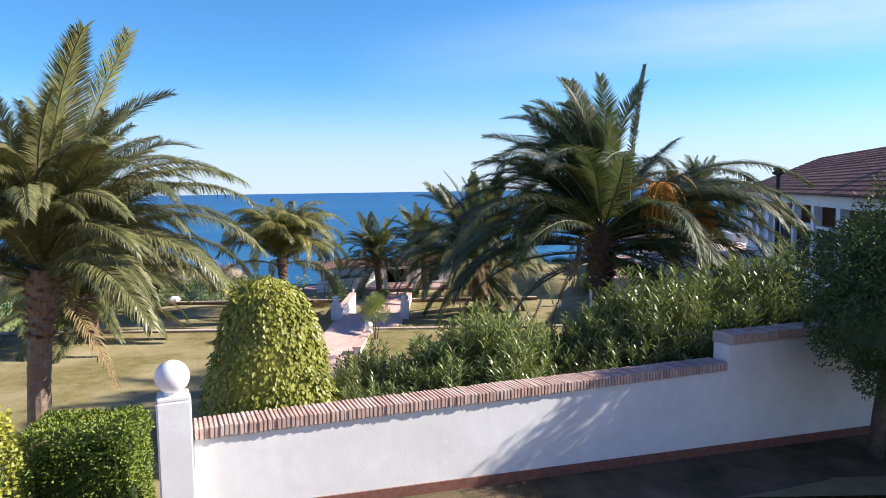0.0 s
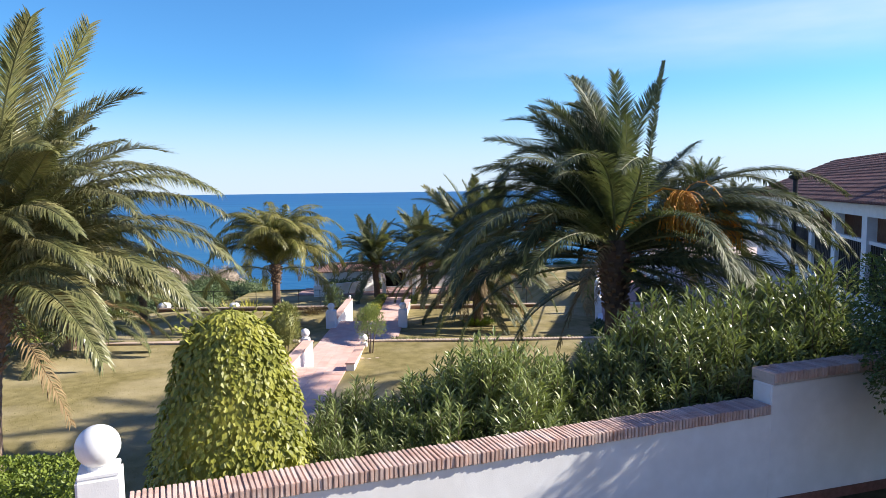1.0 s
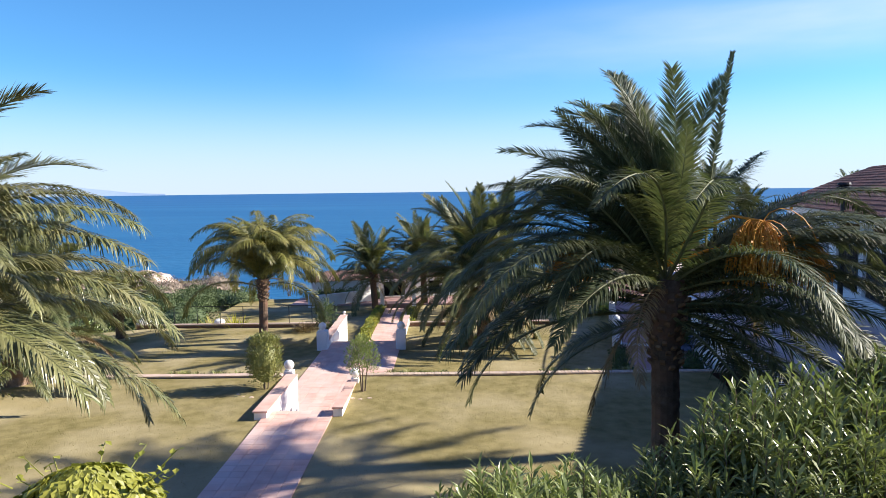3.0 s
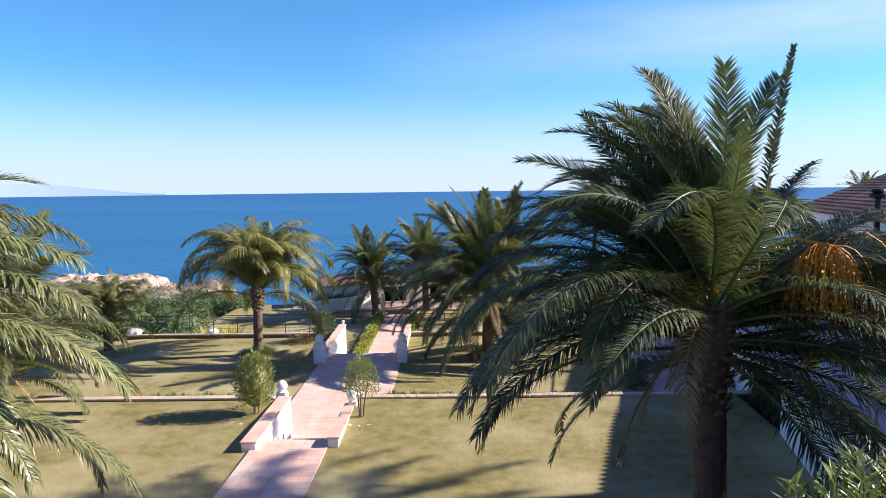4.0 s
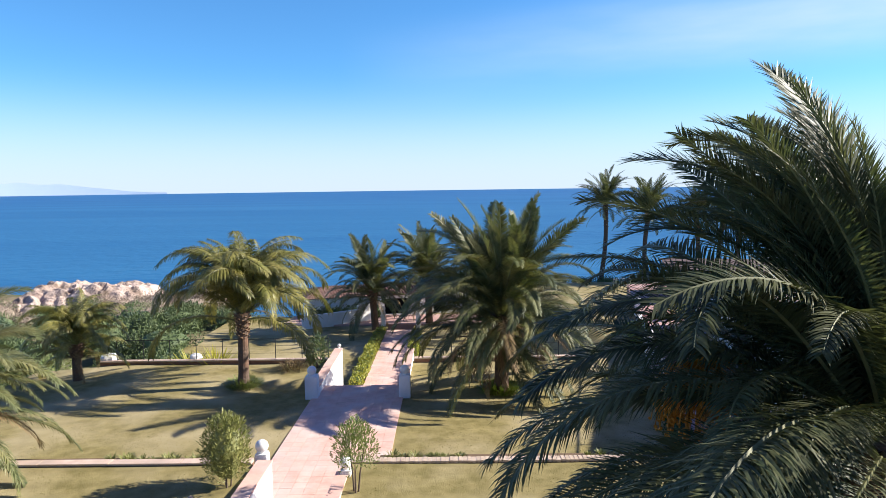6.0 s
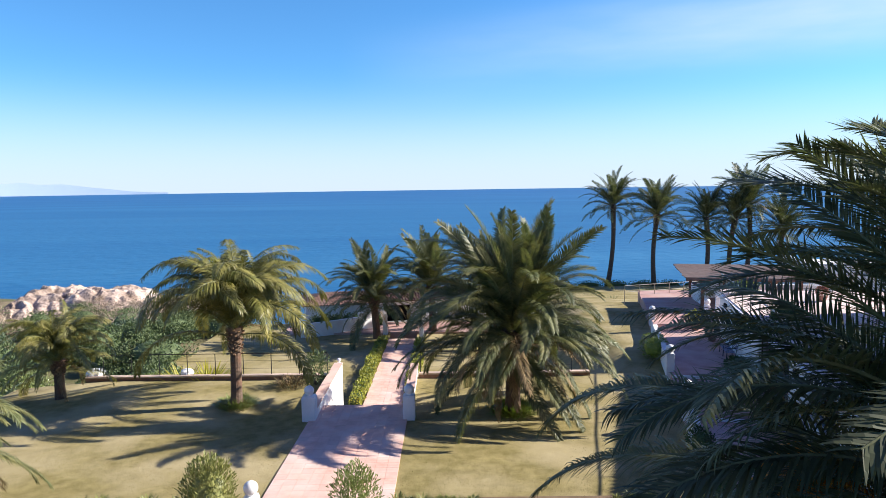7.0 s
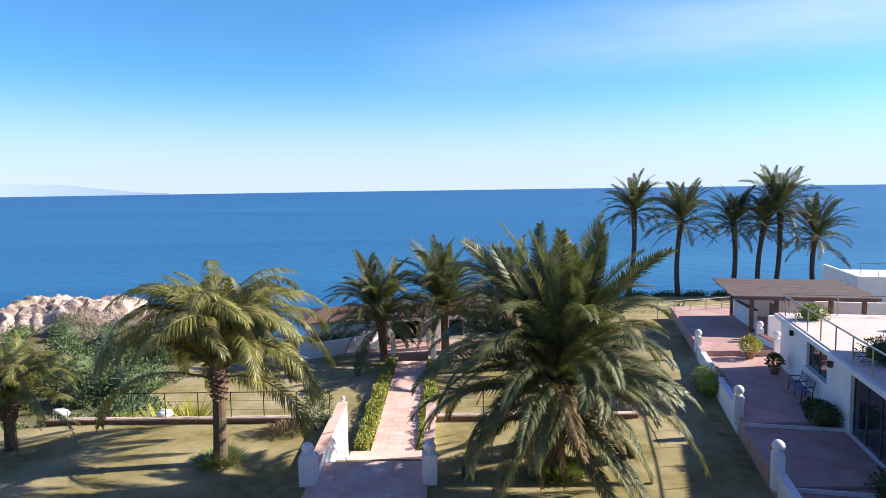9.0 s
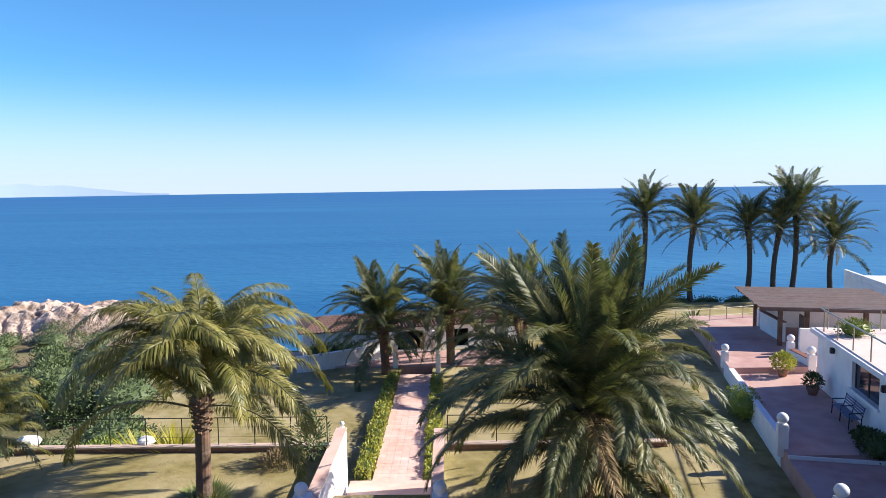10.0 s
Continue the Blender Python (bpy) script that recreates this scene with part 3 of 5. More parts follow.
retaining("wall_lawn_upper", "low brick-topped kerb at the lawn's edge", [(-20, -6.0, 0), (-3.2, 10.5, 1)], 28.75, 1.72, -0.3)
retaining("wall_lawn_middle", "brown retaining kerb with pale coping at the lawn's edge", [(-19.5, -6.8, 0), (-2.3, 6.5, 0)], 46.35, 0.22, -2.4)


# ---- palms ----
def frond_mesh(name, rise, droop, n, length=1.0, mat=M_FROND, leaf=0.125, seed=0, hang=0.25, width=0.0026, bend=1.8, keel=0.55, bow=0.10, steps=3, rag=0.16, bare=0.10):
    """A feather leaf one unit long that springs from the origin towards +x: rise is its first slope in degrees, droop what it bends
    down by. Stiff leaflets stand in a V along the rib, in two uneven ranks, and sag by hang."""
    r = random.Random(seed)
    g = Geo()
    pts, dirs = [Vector((0, 0, 0))], []
    k = 24
    for i in range(k):
        a = radians(rise - droop * (i / k) ** bend)
        d = Vector((math.cos(a), bow * 2.4 * (i / k) ** 1.5 + 0.05 * math.sin(4 * i / k + seed), math.sin(a))).normalized()
        dirs.append(d)
        pts.append(pts[-1] + d * (length / k))
    dirs.append(dirs[-1])
    rib = Geo().tube(pts, [0.0062 * (1 - 0.86 * i / k) + 0.0009 for i in range(k + 1)], 4, False)
    g.v, g.f = rib.v, rib.f
    nrib = len(g.f)
    for s in (-1, 1):
        for j in range(n):
            u = bare + (1 - bare) * (j + r.uniform(0, 0.7)) / n
            if r.random() < 0.05:
                continue
            q = min(k - 1, int(u * k))
            p = pts[q].lerp(pts[q + 1], u * k - q)
            d = dirs[q]
            side = Vector((-d.y, d.x, 0)).normalized() if abs(d.x) > 0.15 else Vector((0, 1, 0))
            up = side.cross(d) * -1
            slope = radians(rise - droop * u ** bend)
            if up.dot(Vector((-math.sin(slope), 0, math.cos(slope)))) < 0:
                up = -up
            prof = min(1.0, 0.40 + 2.6 * (u - 0.08)) * (1 - 0.62 * max(0, (u - 0.60) / 0.40) ** 1.5)
            ln = leaf * prof * r.uniform(0.82, 1.14)
            fwd = 0.55 + 0.75 * u + r.uniform(-rag, rag)
            lift = keel * (1.0 if j % 2 else 0.35) * (1 - 0.45 * u) + r.uniform(-rag, rag)
            w = (d * fwd + side * s + up * lift).normalized()
            sag = Vector((0, 0, -hang * (0.6 + 0.8 * u) * r.uniform(0.5, 1.5)))
            x = (w.cross(up).normalized() + up * r.uniform(-0.3, 0.3)).normalized() * width * r.uniform(0.8, 1.2)
            a0 = len(g.v)
            g.v += [tuple(p - x * 0.6), tuple(p + x * 0.6)]
            for c in range(steps - 1):
                p = p + w * (ln / steps)
                w = (w + sag * (1.2 / steps)).normalized()
                b = x * (1.0 - 0.25 * c)
                g.v += [tuple(p - b), tuple(p + b)]
                o = a0 + 2 * c
                g.f.append((o, o + 1, o + 3, o + 2))
            o = a0 + 2 * (steps - 1)
            g.v.append(tuple(p + w * (ln / steps)))
            g.f.append((o, o + 1, o + 2))
    me = g.mesh(name, mat)
    me.materials.append(M_RACHIS if mat is not M_DRY else M_DRY)
    for i in range(nrib):
        me.polygons[i].material_index = 1
    return me


# how the leaves stand, from the upright heart to the hanging skirt
RISES = [86, 80, 74, 67, 59, 49, 37, 22, 5, -18]
DROOPS = [20, 42, 64, 82, 95, 102, 102, 94, 80, 58]
STAND = list(enumerate(zip(RISES, DROOPS)))
FINE = [frond_mesh("frond", a, d, 165, seed=i, hang=0.10 + 0.09 * i, leaf=0.115) for i, (a, d) in STAND]
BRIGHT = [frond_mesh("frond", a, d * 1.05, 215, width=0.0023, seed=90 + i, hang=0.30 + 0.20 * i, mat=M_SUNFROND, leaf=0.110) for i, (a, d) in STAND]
MID = [frond_mesh("frond", a, d * 0.70 if i < 3 else d, 200, seed=110 + i, hang=0.12 + 0.13 * i, mat=M_MIDFROND, leaf=0.122, width=0.0029, keel=0.7, rag=0.12) for i, (a, d) in STAND]
WEEP = ((88, 84), (87, 112), (84, 130), (80, 142), (75, 148), (67, 148), (56, 142), (42, 128), (22, 106), (-8, 74))
PLUME = [frond_mesh("frond", a, d, 135, seed=70 + i, hang=1.5, width=0.0031, leaf=0.150, bend=1.6, keel=0.25, rag=0.25, mat=M_PLUME, bow=0.16) for i, (a, d) in enumerate(WEEP)]
SPEAR = frond_mesh("frond", 76, -10, 110, seed=80, hang=0.02, leaf=0.046, bow=0.05, keel=0.6, bend=1.0, rag=0.5, bare=0.42, width=0.0032)
COARSE = [frond_mesh("frond", a, d, 92, seed=20 + i, hang=0.14 + 0.09 * i, width=0.0050, leaf=0.130, steps=2, mat=M_MIDFROND) for i, (a, d) in STAND]
SPRAY = [frond_mesh("frond", a, d * 0.80, 70, seed=40 + i, hang=0.12, width=0.0052, leaf=0.135, steps=2) for i, (a, d) in STAND]
DEAD = [frond_mesh("dry_frond", a, d, 60, seed=60 + i, mat=M_DRY, hang=1.2, width=0.004) for i, (a, d) in enumerate(((0, 80), (-25, 62), (-50, 40)))]


def palm(label, base, heart, reach, n, meshes, seed, trunk=0.24, dead=4, dates=0, lean=0.0, rises=None, bulge=1.5, skew=None, boots=60, spears=(), bark=M_TRUNK, keep=None, spread=(1, 1), long=(), leafage=M_FROND, leaflet=0.60, drape=0.85):
    """A feather palm: ringed trunk, a swollen boss of cut leaf bases, single fronds, hanging dry ones, date clusters."""
    r = random.Random(seed)
    base, heart = Vector(base), Vector(heart)
    t = thing("palm_tree", label, "palm tree", base, "palms")
    top = heart - base
    g = Geo()
    k = max(14, int(top.z / 0.09))
    pts, radii = [], []
    for i in range(k + 1):
        u = i / k
        bow = Vector((lean * math.sin(math.pi * u), 0.3 * lean * math.sin(math.pi * u), 0))
        pts.append(Vector((top.x * u, top.y * u, top.z * u - 0.15)) + bow)
        flare = 1 + 0.35 * (1 - u) ** 6
        boss = 1 + (bulge - 1) * smoothstep(0.72, 0.95, u)
        radii.append(trunk * flare * boss * (1.0 + (0.018 if i % 2 else -0.012) + r.uniform(-0.025, 0.025)))
    g.tube(pts, radii, 14)
    part("trunk", g, bark, t)
    # stubs of cut leaves in spirals up the boss
    if boots:
        g = Geo()
        for i in range(boots):
            u = 0.70 + 0.30 * i / boots
            a = i * 2.39996
            q = pts[min(k, int(u * k))]
            rad = radii[min(k, int(u * k))]
            m = Euler((0, radians(-55 + 25 * u), a)).to_matrix()
            g.box(q + m @ Vector((0.0, 0, 0)) + Vector((math.cos(a), math.sin(a), 0)) * rad, (0.20, 0.09, 0.05), m)
        part("leaf_base", g, M_BOOT, t, "cut brown leaf stubs")
    rises = rises or [0, 1, 1, 2, 2, 3, 3, 3, 4, 4, 4, 5, 5, 5, 6, 6, 6, 7, 7, 7, 8, 8, 9]
    for i in range(n):
        q = rises[int(i * len(rises) / n)]
        a = math.degrees(i * 2.39996) + r.uniform(-14, 14)
        ln = reach * r.uniform(0.78, 1.10) * (0.86 if q == 0 else 1.0)
        ln *= spread[0] + (spread[1] - spread[0]) * q / 8
        if keep and not keep(a % 360, q):
            continue
        if skew:
            ln *= skew(a)
        f = part("frond", meshes[q], None, t)
        f.matrix_basis = Matrix.Translation(top + Vector((0, 0, r.uniform(-0.12, 0.12) - 0.035 * trunk / 0.3 * q * q * 0.35))) @ Euler((radians(r.uniform(-26, 26)), radians(r.uniform(-8, 8)), radians(a)), "XYZ").to_matrix().to_4x4() @ Matrix.Diagonal((ln, ln * r.choice((-1, 1)), ln, 1))
    for a, side, ln in spears:
        f = part("frond", SPEAR, None, t)
        f.matrix_basis = Matrix.Translation(top + Vector((side, 0, 0))) @ Euler((0, 0, radians(a))).to_matrix().to_4x4() @ Matrix.Diagonal((ln, ln, ln, 1))
    for i, (a, rise, droop, ln) in enumerate(long):
        f = part("frond", frond_mesh("long_frond", rise, droop, int(46 * ln), seed=seed * 31 + i, hang=0.14 if rise > 60 else drape, width=0.0115 / ln, leaf=leaflet / ln, mat=leafage, bow=0.03), None, t)
        f.matrix_basis = Matrix.Translation(top - Vector((0, 0, 0.012 * max(0, 60 - rise)))) @ Euler((radians(r.uniform(-14, 14)), 0, radians(a))).to_matrix().to_4x4() @ Matrix.Diagonal((ln, ln, ln, 1))
    for i in range(dead):
        a = r.uniform(0, 360)
        ln = reach * r.uniform(0.55, 0.8)
        f = part("dry_frond", DEAD[i % 3], None, t, "dry brown hanging frond")
        f.matrix_basis = Matrix.Translation(top + Vector((0, 0, -0.2))) @ Euler((0, 0, radians(a))).to_matrix().to_4x4() @ Matrix.Diagonal((ln, ln, ln, 1))
    for i in range(dates):
        date_cluster(t, top, r, i)
    return t


def date_cluster(t, top, r, i):
    """A drooping bunch of orange date strings on a stalk."""
    g = Geo()
    turn, far, rise = ((-48, 1.8, 1.0), (-16, 2.5, 0.55), (152, 1.9, 0.45))[i % 3]
    a = radians(turn)
    out = Vector((math.cos(a), math.sin(a), 0))
    tip = top + out * far + Vector((0, 0, rise))
    g.tube([top + Vector((0, 0, 0.1)), top + out * far * 0.3 + Vector((0, 0, rise * 0.75)), top + out * far * 0.7 + Vector((0, 0, rise * 1.08)), tip], [0.035, 0.03, 0.025, 0.02], 5)
    for j in range((210, 90, 150)[i % 3]):
        w = Vector((r.gauss(0, 1), r.gauss(0, 1), r.gauss(0.1, 0.6))).normalized()
        p, pts = tip - out * r.uniform(0, 0.25), []
        d = (w * 0.55 + out * 0.15 + Vector((0, 0, -0.45))).normalized()
        step = r.uniform(0.12, 0.24) * (1.0, 0.8, 0.9)[i % 3]
        for k in range(7):
            pts.append(p.copy())
            p = p + d * step * (0.75 if k < 3 else 1)
            d = (d + Vector((0, 0, -0.55))).normalized()
        g.tube(pts, [0.008] * 7, 3, False)
        for q in pts[3:]:
            g.box(q + Vector((r.uniform(-0.02, 0.02), r.uniform(-0.02, 0.02), r.uniform(-0.05, 0.05))), (0.03, 0.03, 0.042), Euler((r.uniform(0, 3), r.uniform(0, 3), 0)).to_matrix())
    part("date_stalk", g, M_DATES, t, "hanging bunch of orange dates")


HIGH = [0, 0, 1, 1, 1, 2, 2, 2, 3, 3, 3, 4, 4, 4, 5, 5, 5, 6, 6, 6, 7, 7, 7, 8, 8]


def fewer_right(a, q):
    """The crown is thin towards the house, over the dates and low on the lawn side."""
    if (a > 215 or a < 100) and q < (6 if a > 320 or a < 100 else 4):
        return False
    if (185 < a < 265 and q > 7) or (60 < a < 132 and q > 5) or (226 < a < 275 and q > 4):
        return False
    return not (270 < a < 340 and q < 8)


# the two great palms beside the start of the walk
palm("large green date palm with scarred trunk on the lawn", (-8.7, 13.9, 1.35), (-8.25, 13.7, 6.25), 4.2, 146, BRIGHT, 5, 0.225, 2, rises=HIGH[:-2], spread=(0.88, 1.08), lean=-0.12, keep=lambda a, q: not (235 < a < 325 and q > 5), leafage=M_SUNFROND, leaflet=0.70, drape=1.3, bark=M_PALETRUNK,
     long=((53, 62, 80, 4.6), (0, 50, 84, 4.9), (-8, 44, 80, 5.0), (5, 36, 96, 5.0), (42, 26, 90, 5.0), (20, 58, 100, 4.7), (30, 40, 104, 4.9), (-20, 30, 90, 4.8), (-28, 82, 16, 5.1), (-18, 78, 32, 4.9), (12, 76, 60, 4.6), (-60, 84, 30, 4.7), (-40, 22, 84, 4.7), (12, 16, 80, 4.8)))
palm("large dark green date palm with hanging orange dates", (4.2, 17.3, 1.3), (4.15, 17.5, 6.7), 4.3, 176, FINE, 9, 0.26, 8, rises=HIGH + [8, 8, 9, 9], spread=(0.94, 1.12), skew=lambda a: 1 + 0.10 * math.cos(radians(a + 15)), keep=fewer_right, dates=3, boots=90, bulge=1.5, spears=((-95, 0.75, 4.0),),
     long=((150, 86, 70, 3.9), (147, 77, 84, 4.2), (165, 84, 80, 4.0), (120, 86, 62, 4.0), (161, 48, 62, 4.1), (127, 80, 98, 4.7), (130, 86, 84, 4.4), (150, 70, 100, 3.9), (172, 40, 62, 4.0), (-147, 87, 30, 3.8), (160, 88, 40, 3.8), (100, 84, 46, 4.3), (30, 86, 40, 3.9), (115, 88, 52, 4.3), (84, 80, 60, 4.2), (142, 66, 104, 4.0),
           (25, 44, 18, 4.2), (-137, 28, 80, 6.0), (-152, 20, 78, 5.2), (-165, 32, 96, 4.9), (186, 38, 84, 4.4), (176, 24, 74, 4.5), (205, 12, 70, 4.8),
           (-8, 40, 84, 5.9), (2, 26, 78, 6.0), (-20, 30, 92, 5.6), (-34, 24, 102, 5.0), (15, 38, 80, 5.8), (28, 24, 84, 5.5), (-14, 34, 92, 5.8), (-27, 32, 96, 5.4), (6, 34, 86, 5.8), (-3, 16, 76, 5.6), (-5, 30, 80, 5.4), (10, 30, 84, 5.4), (20, 34, 86, 5.4), (-12, 24, 84, 5.2), (-22, 38, 100, 5.2),
           (132, 27, 85, 5.95), (92, 30, 84, 5.4), (84, 36, 86, 5.2), (74, 28, 80, 5.4), (66, 34, 86, 5.2), (100, 26, 78, 5.2), (100, 66, 72, 4.9), (114, 60, 90, 4.8), (80, 58, 72, 5.4), (66, 46, 82, 5.6), (50, 44, 86, 5.8), (108, 74, 80, 4.5), (140, 18, 72, 5.4), (40, 40, 80, 5.2), (-74, 32, 112, 4.8), (-66, 22, 92, 4.6), (-46, 30, 104, 4.8), (-38, 36, 100, 5.0), (-58, 18, 98, 4.6)))
palm("feather palm with pale arching fronds on the lawn", (-10.3, 41.9, -0.1), (-10.25, 42.0, 3.75), 5.6, 84, PLUME, 21, 0.24, 1, bulge=1.35, keep=lambda a, q: not (235 < a < 305 and q > 5), spread=(0.92, 1.06), rises=[0, 0, 1, 1, 2, 2, 3, 3, 3, 4, 4, 4, 5, 5, 5, 6, 6, 6, 7, 7, 8])
palm("broad date palm on the middle lawn", (2.0, 40.6, -0.1), (2.0, 40.6, 3.8), 5.4, 112, MID, 22, 0.30, 20, rises=[0, 0, 1, 1, 1, 2, 2, 3, 3, 4, 4, 5, 5, 6, 6, 6, 7, 7, 7, 8, 8, 8, 9, 9, 9])
palm("date palm beside the far end of the path", (-6.4, 65.0, -2.2), (-6.6, 64.5, 1.5), 4.6, 78, COARSE, 23, 0.28, 3)
palm("date palm before the low beach house", (-2.0, 67.0, -2.2), (-2.1, 67.0, 2.1), 4.8, 78, COARSE, 24, 0.28, 3)
palm("date palm on the lower lawn", (2.6, 62.0, -2.2), (2.4, 62.0, 2.4), 4.9, 78, COARSE, 25, 0.28, 3)
palm("stout short palm in a bed of low plants", (-15.35, 28.1, 1.2), (-15.2, 28.1, 3.7), 4.8, 84, MID, 26, 0.42, 6, bark=M_PALETRUNK, rises=[1, 2, 3, 3, 4, 4, 5, 5, 6, 6, 6, 7, 7, 8])
palm("young palm with arching fronds at the lawn's edge", (-19.2, 43.5, -0.2), (-19.2, 43.5, 2.0), 3.6, 52, PLUME, 27, 0.22, 3)
TALL = [1, 1, 2, 2, 3, 3, 4, 4, 5, 5, 6, 6, 7, 7, 8, 8, 9]
for i, (x, y, z, w) in enumerate(((19.3, 93.3, 7.9, 4.4), (24.6, 93.0, 6.7, 4.8), (30.6, 93.5, 6.2, 4.4), (34.2, 93.6, 6.1, 4.5), (36.0, 94.0, 8.0, 5.3), (40.0, 93.6, 4.7, 5.0), (54.0, 93.0, 7.4, 4.0))):
    palm("tall slender palm at the cliff edge above the sea", (x - 0.6 + 0.3 * (i % 3), y, -2.2), (x, y, z), w, 58, SPRAY, 50 + i, 0.26, 3, bark=M_TALLTRUNK, lean=0.35 * (-1) ** i, rises=TALL, bulge=1.25, boots=24)

# a tall palm beside the villa, known by the shadow of its crown on the upper lawn
palm("tall slender palm standing beside the villa", (26.9, 25.0, 1.6), (26.5, 24.7, 19.4), 4.3, 62, SPRAY, 61, 0.26, 4, bark=M_TALLTRUNK, lean=0.3, rises=TALL, bulge=1.25, boots=24)

# ---- shrubs, hedges and trees ----
def leaf(g, p, d, n, ln, wd):
    """A folded leaf from p along d, its face towards n."""
    s = d.cross(n)
    s = s.normalized() if s.length > 1e-4 else d.orthogonal().normalized()
    m = p + d * ln * 0.5 + n * ln * 0.06
    a = len(g.v)
    g.v += [tuple(p), tuple(m + s * wd * 0.5), tuple(p + d * ln - n * ln * 0.08), tuple(m - s * wd * 0.5)]
    g.f.append((a, a + 1, a + 2, a + 3))


def rand_dir(r):
    while True:
        v = Vector((r.uniform(-1, 1), r.uniform(-1, 1), r.uniform(-1, 1)))
        if 0.05 < v.length < 1:
            return v.normalized()


def blob_leaves(g, r, c, rad, n, ln, wd, up=0.3, inner=0.25, rough=0.18, low=-0.7, seed=0.0, droop=0.0):
    """Leaves in the outer layers of an uneven rounded crown."""
    for i in range(n):
        w = rand_dir(r)
        if w.z < low:
            w.z = -w.z
        k = 1 + rough * (noise.noise(w * 2.1 + Vector((seed, 0, 0))) + 0.6 * noise.noise(w * 5.3 + Vector((0, seed, 0))))
        k *= 1 - inner * r.random() ** 2
        p = Vector((c[0] + w.x * rad[0] * k, c[1] + w.y * rad[1] * k, c[2] + w.z * rad[2] * k))
        d = (w * 0.7 + rand_dir(r) * 0.7 + Vector((0, 0, up - droop))).normalized()
        nn = (w + rand_dir(r) * 0.5 + Vector((0, 0, 0.3))).normalized()
        leaf(g, p, d, nn, ln * r.uniform(0.7, 1.2), wd * r.uniform(0.8, 1.2))


def core(c, rad, seed=0.0, k=0.82, low=-1.0):
    """The dim inside of a crown, an uneven closed form."""
    g = Geo()
    rows, cols = 9, 14
    for i in range(rows + 1):
        a = math.pi * i / rows
        for j in range(cols):
            b = 2 * math.pi * j / cols
            w = Vector((math.sin(a) * math.cos(b), math.sin(a) * math.sin(b), -math.cos(a)))
            q = k * (1 + 0.2 * noise.noise(w * 2.1 + Vector((seed, 0, 0))))
            g.v.append((c[0] + w.x * rad[0] * q, c[1] + w.y * rad[1] * q, c[2] + max(low, w.z * q) * rad[2]))
    for i in range(rows):
        for j in range(cols):
            g.f.append((i * cols + j, i * cols + (j + 1) % cols, (i + 1) * cols + (j + 1) % cols, (i + 1) * cols + j))
    return g


def shrub(name, label, at, rad, n, mat, ln=0.07, wd=0.04, seed=1, group="", category="shrub", up=0.3, trunk=0.0, inner=0.35, rough=0.18, fill=True):
    r = random.Random(seed)
    t = thing(name, label, category, at, group)
    c = (0, 0, trunk + rad[2] * 0.9)
    g = Geo()
    blob_leaves(g, r, c, rad, n, ln, wd, up, inner, rough, seed=seed * 1.7)
    part("foliage", g, mat, t)
    if fill:
        part("twig_mass", core(c, rad, seed * 1.7, 0.72), mat, t)
    g = Geo()
    for i in range(5 if trunk < 0.3 else 3):
        a = i * 2.4
        e = Vector((math.cos(a) * rad[0] * 0.4, math.sin(a) * rad[1] * 0.4, trunk + rad[2] * 0.9))
        g.tube([(0.04 * math.cos(a), 0.04 * math.sin(a), -0.15), e * 0.5, e], [0.03, 0.022, 0.01], 6)
    part("stem", g, M_STEM, t)
    return t


# the ivy-grown stump beside the terrace wall
def ivy_cone(at):
    r = random.Random(4)
    t = thing("ivy_column", "tapering column thickly grown with yellow-green ivy", "shrub", at)
    prof = [(1.12, 0.0), (1.02, 1.3), (0.88, 2.0), (0.76, 2.6), (0.62, 3.1), (0.54, 3.35), (0.40, 3.58), (0.22, 3.72), (0.03, 3.78)]
    g = Geo().lathe((0, 0, 0), [(p * 0.93, z * 0.985) for p, z in prof], 20)
    part("twig_mass", g, M_IVY, t, smooth=True)
    g = Geo()
    for i in range(9500):
        q = r.random() ** 0.85
        z = 3.78 * (1 - q * 0.72) if i % 5 else 3.2 + 0.58 * r.random()
        for (r0, z0), (r1, z1) in zip(prof[:-1], prof[1:]):
            if z0 <= z <= z1:
                rad = r0 + (r1 - r0) * (z - z0) / (z1 - z0)
        a = r.uniform(0, 2 * math.pi)
        w = Vector((math.cos(a), math.sin(a), 0.25 + 0.9 * smoothstep(3.2, 3.75, z)))
        k = 1 + 0.07 * noise.noise((math.cos(a) * 2.5, math.sin(a) * 2.5, z * 2)) + r.uniform(-0.05, 0.07)
        p = Vector((math.cos(a) * rad * k, math.sin(a) * rad * k, z))
        d = (Vector((math.cos(a) * 0.5, math.sin(a) * 0.5, -0.8)) + rand_dir(r) * 0.55).normalized()
        leaf(g, p, d, (w.normalized() + rand_dir(r) * 0.35).normalized(), r.uniform(0.06, 0.11), r.uniform(0.045, 0.075))
    part("foliage", g, M_IVY, t)
    g = Geo()
    for i in range(26):
        a = r.uniform(0, 6.28)
        p = Vector((math.cos(a) * 0.42, math.sin(a) * 0.42, r.uniform(3.45, 3.7)))
        e = p + Vector((math.cos(a) * 0.2, math.sin(a) * 0.2, r.uniform(0.05, 0.22)))
        g.tube([p, e], [0.006, 0.003], 4)
        for j in range(4):
            leaf(g, p.lerp(e, 0.4 + 0.2 * j), rand_dir(r), Vector((0, 0, 1)), 0.07, 0.05)
    part("shoot", g, M_IVY, t)


ivy_cone((-2.52, 9.35, 2.6))


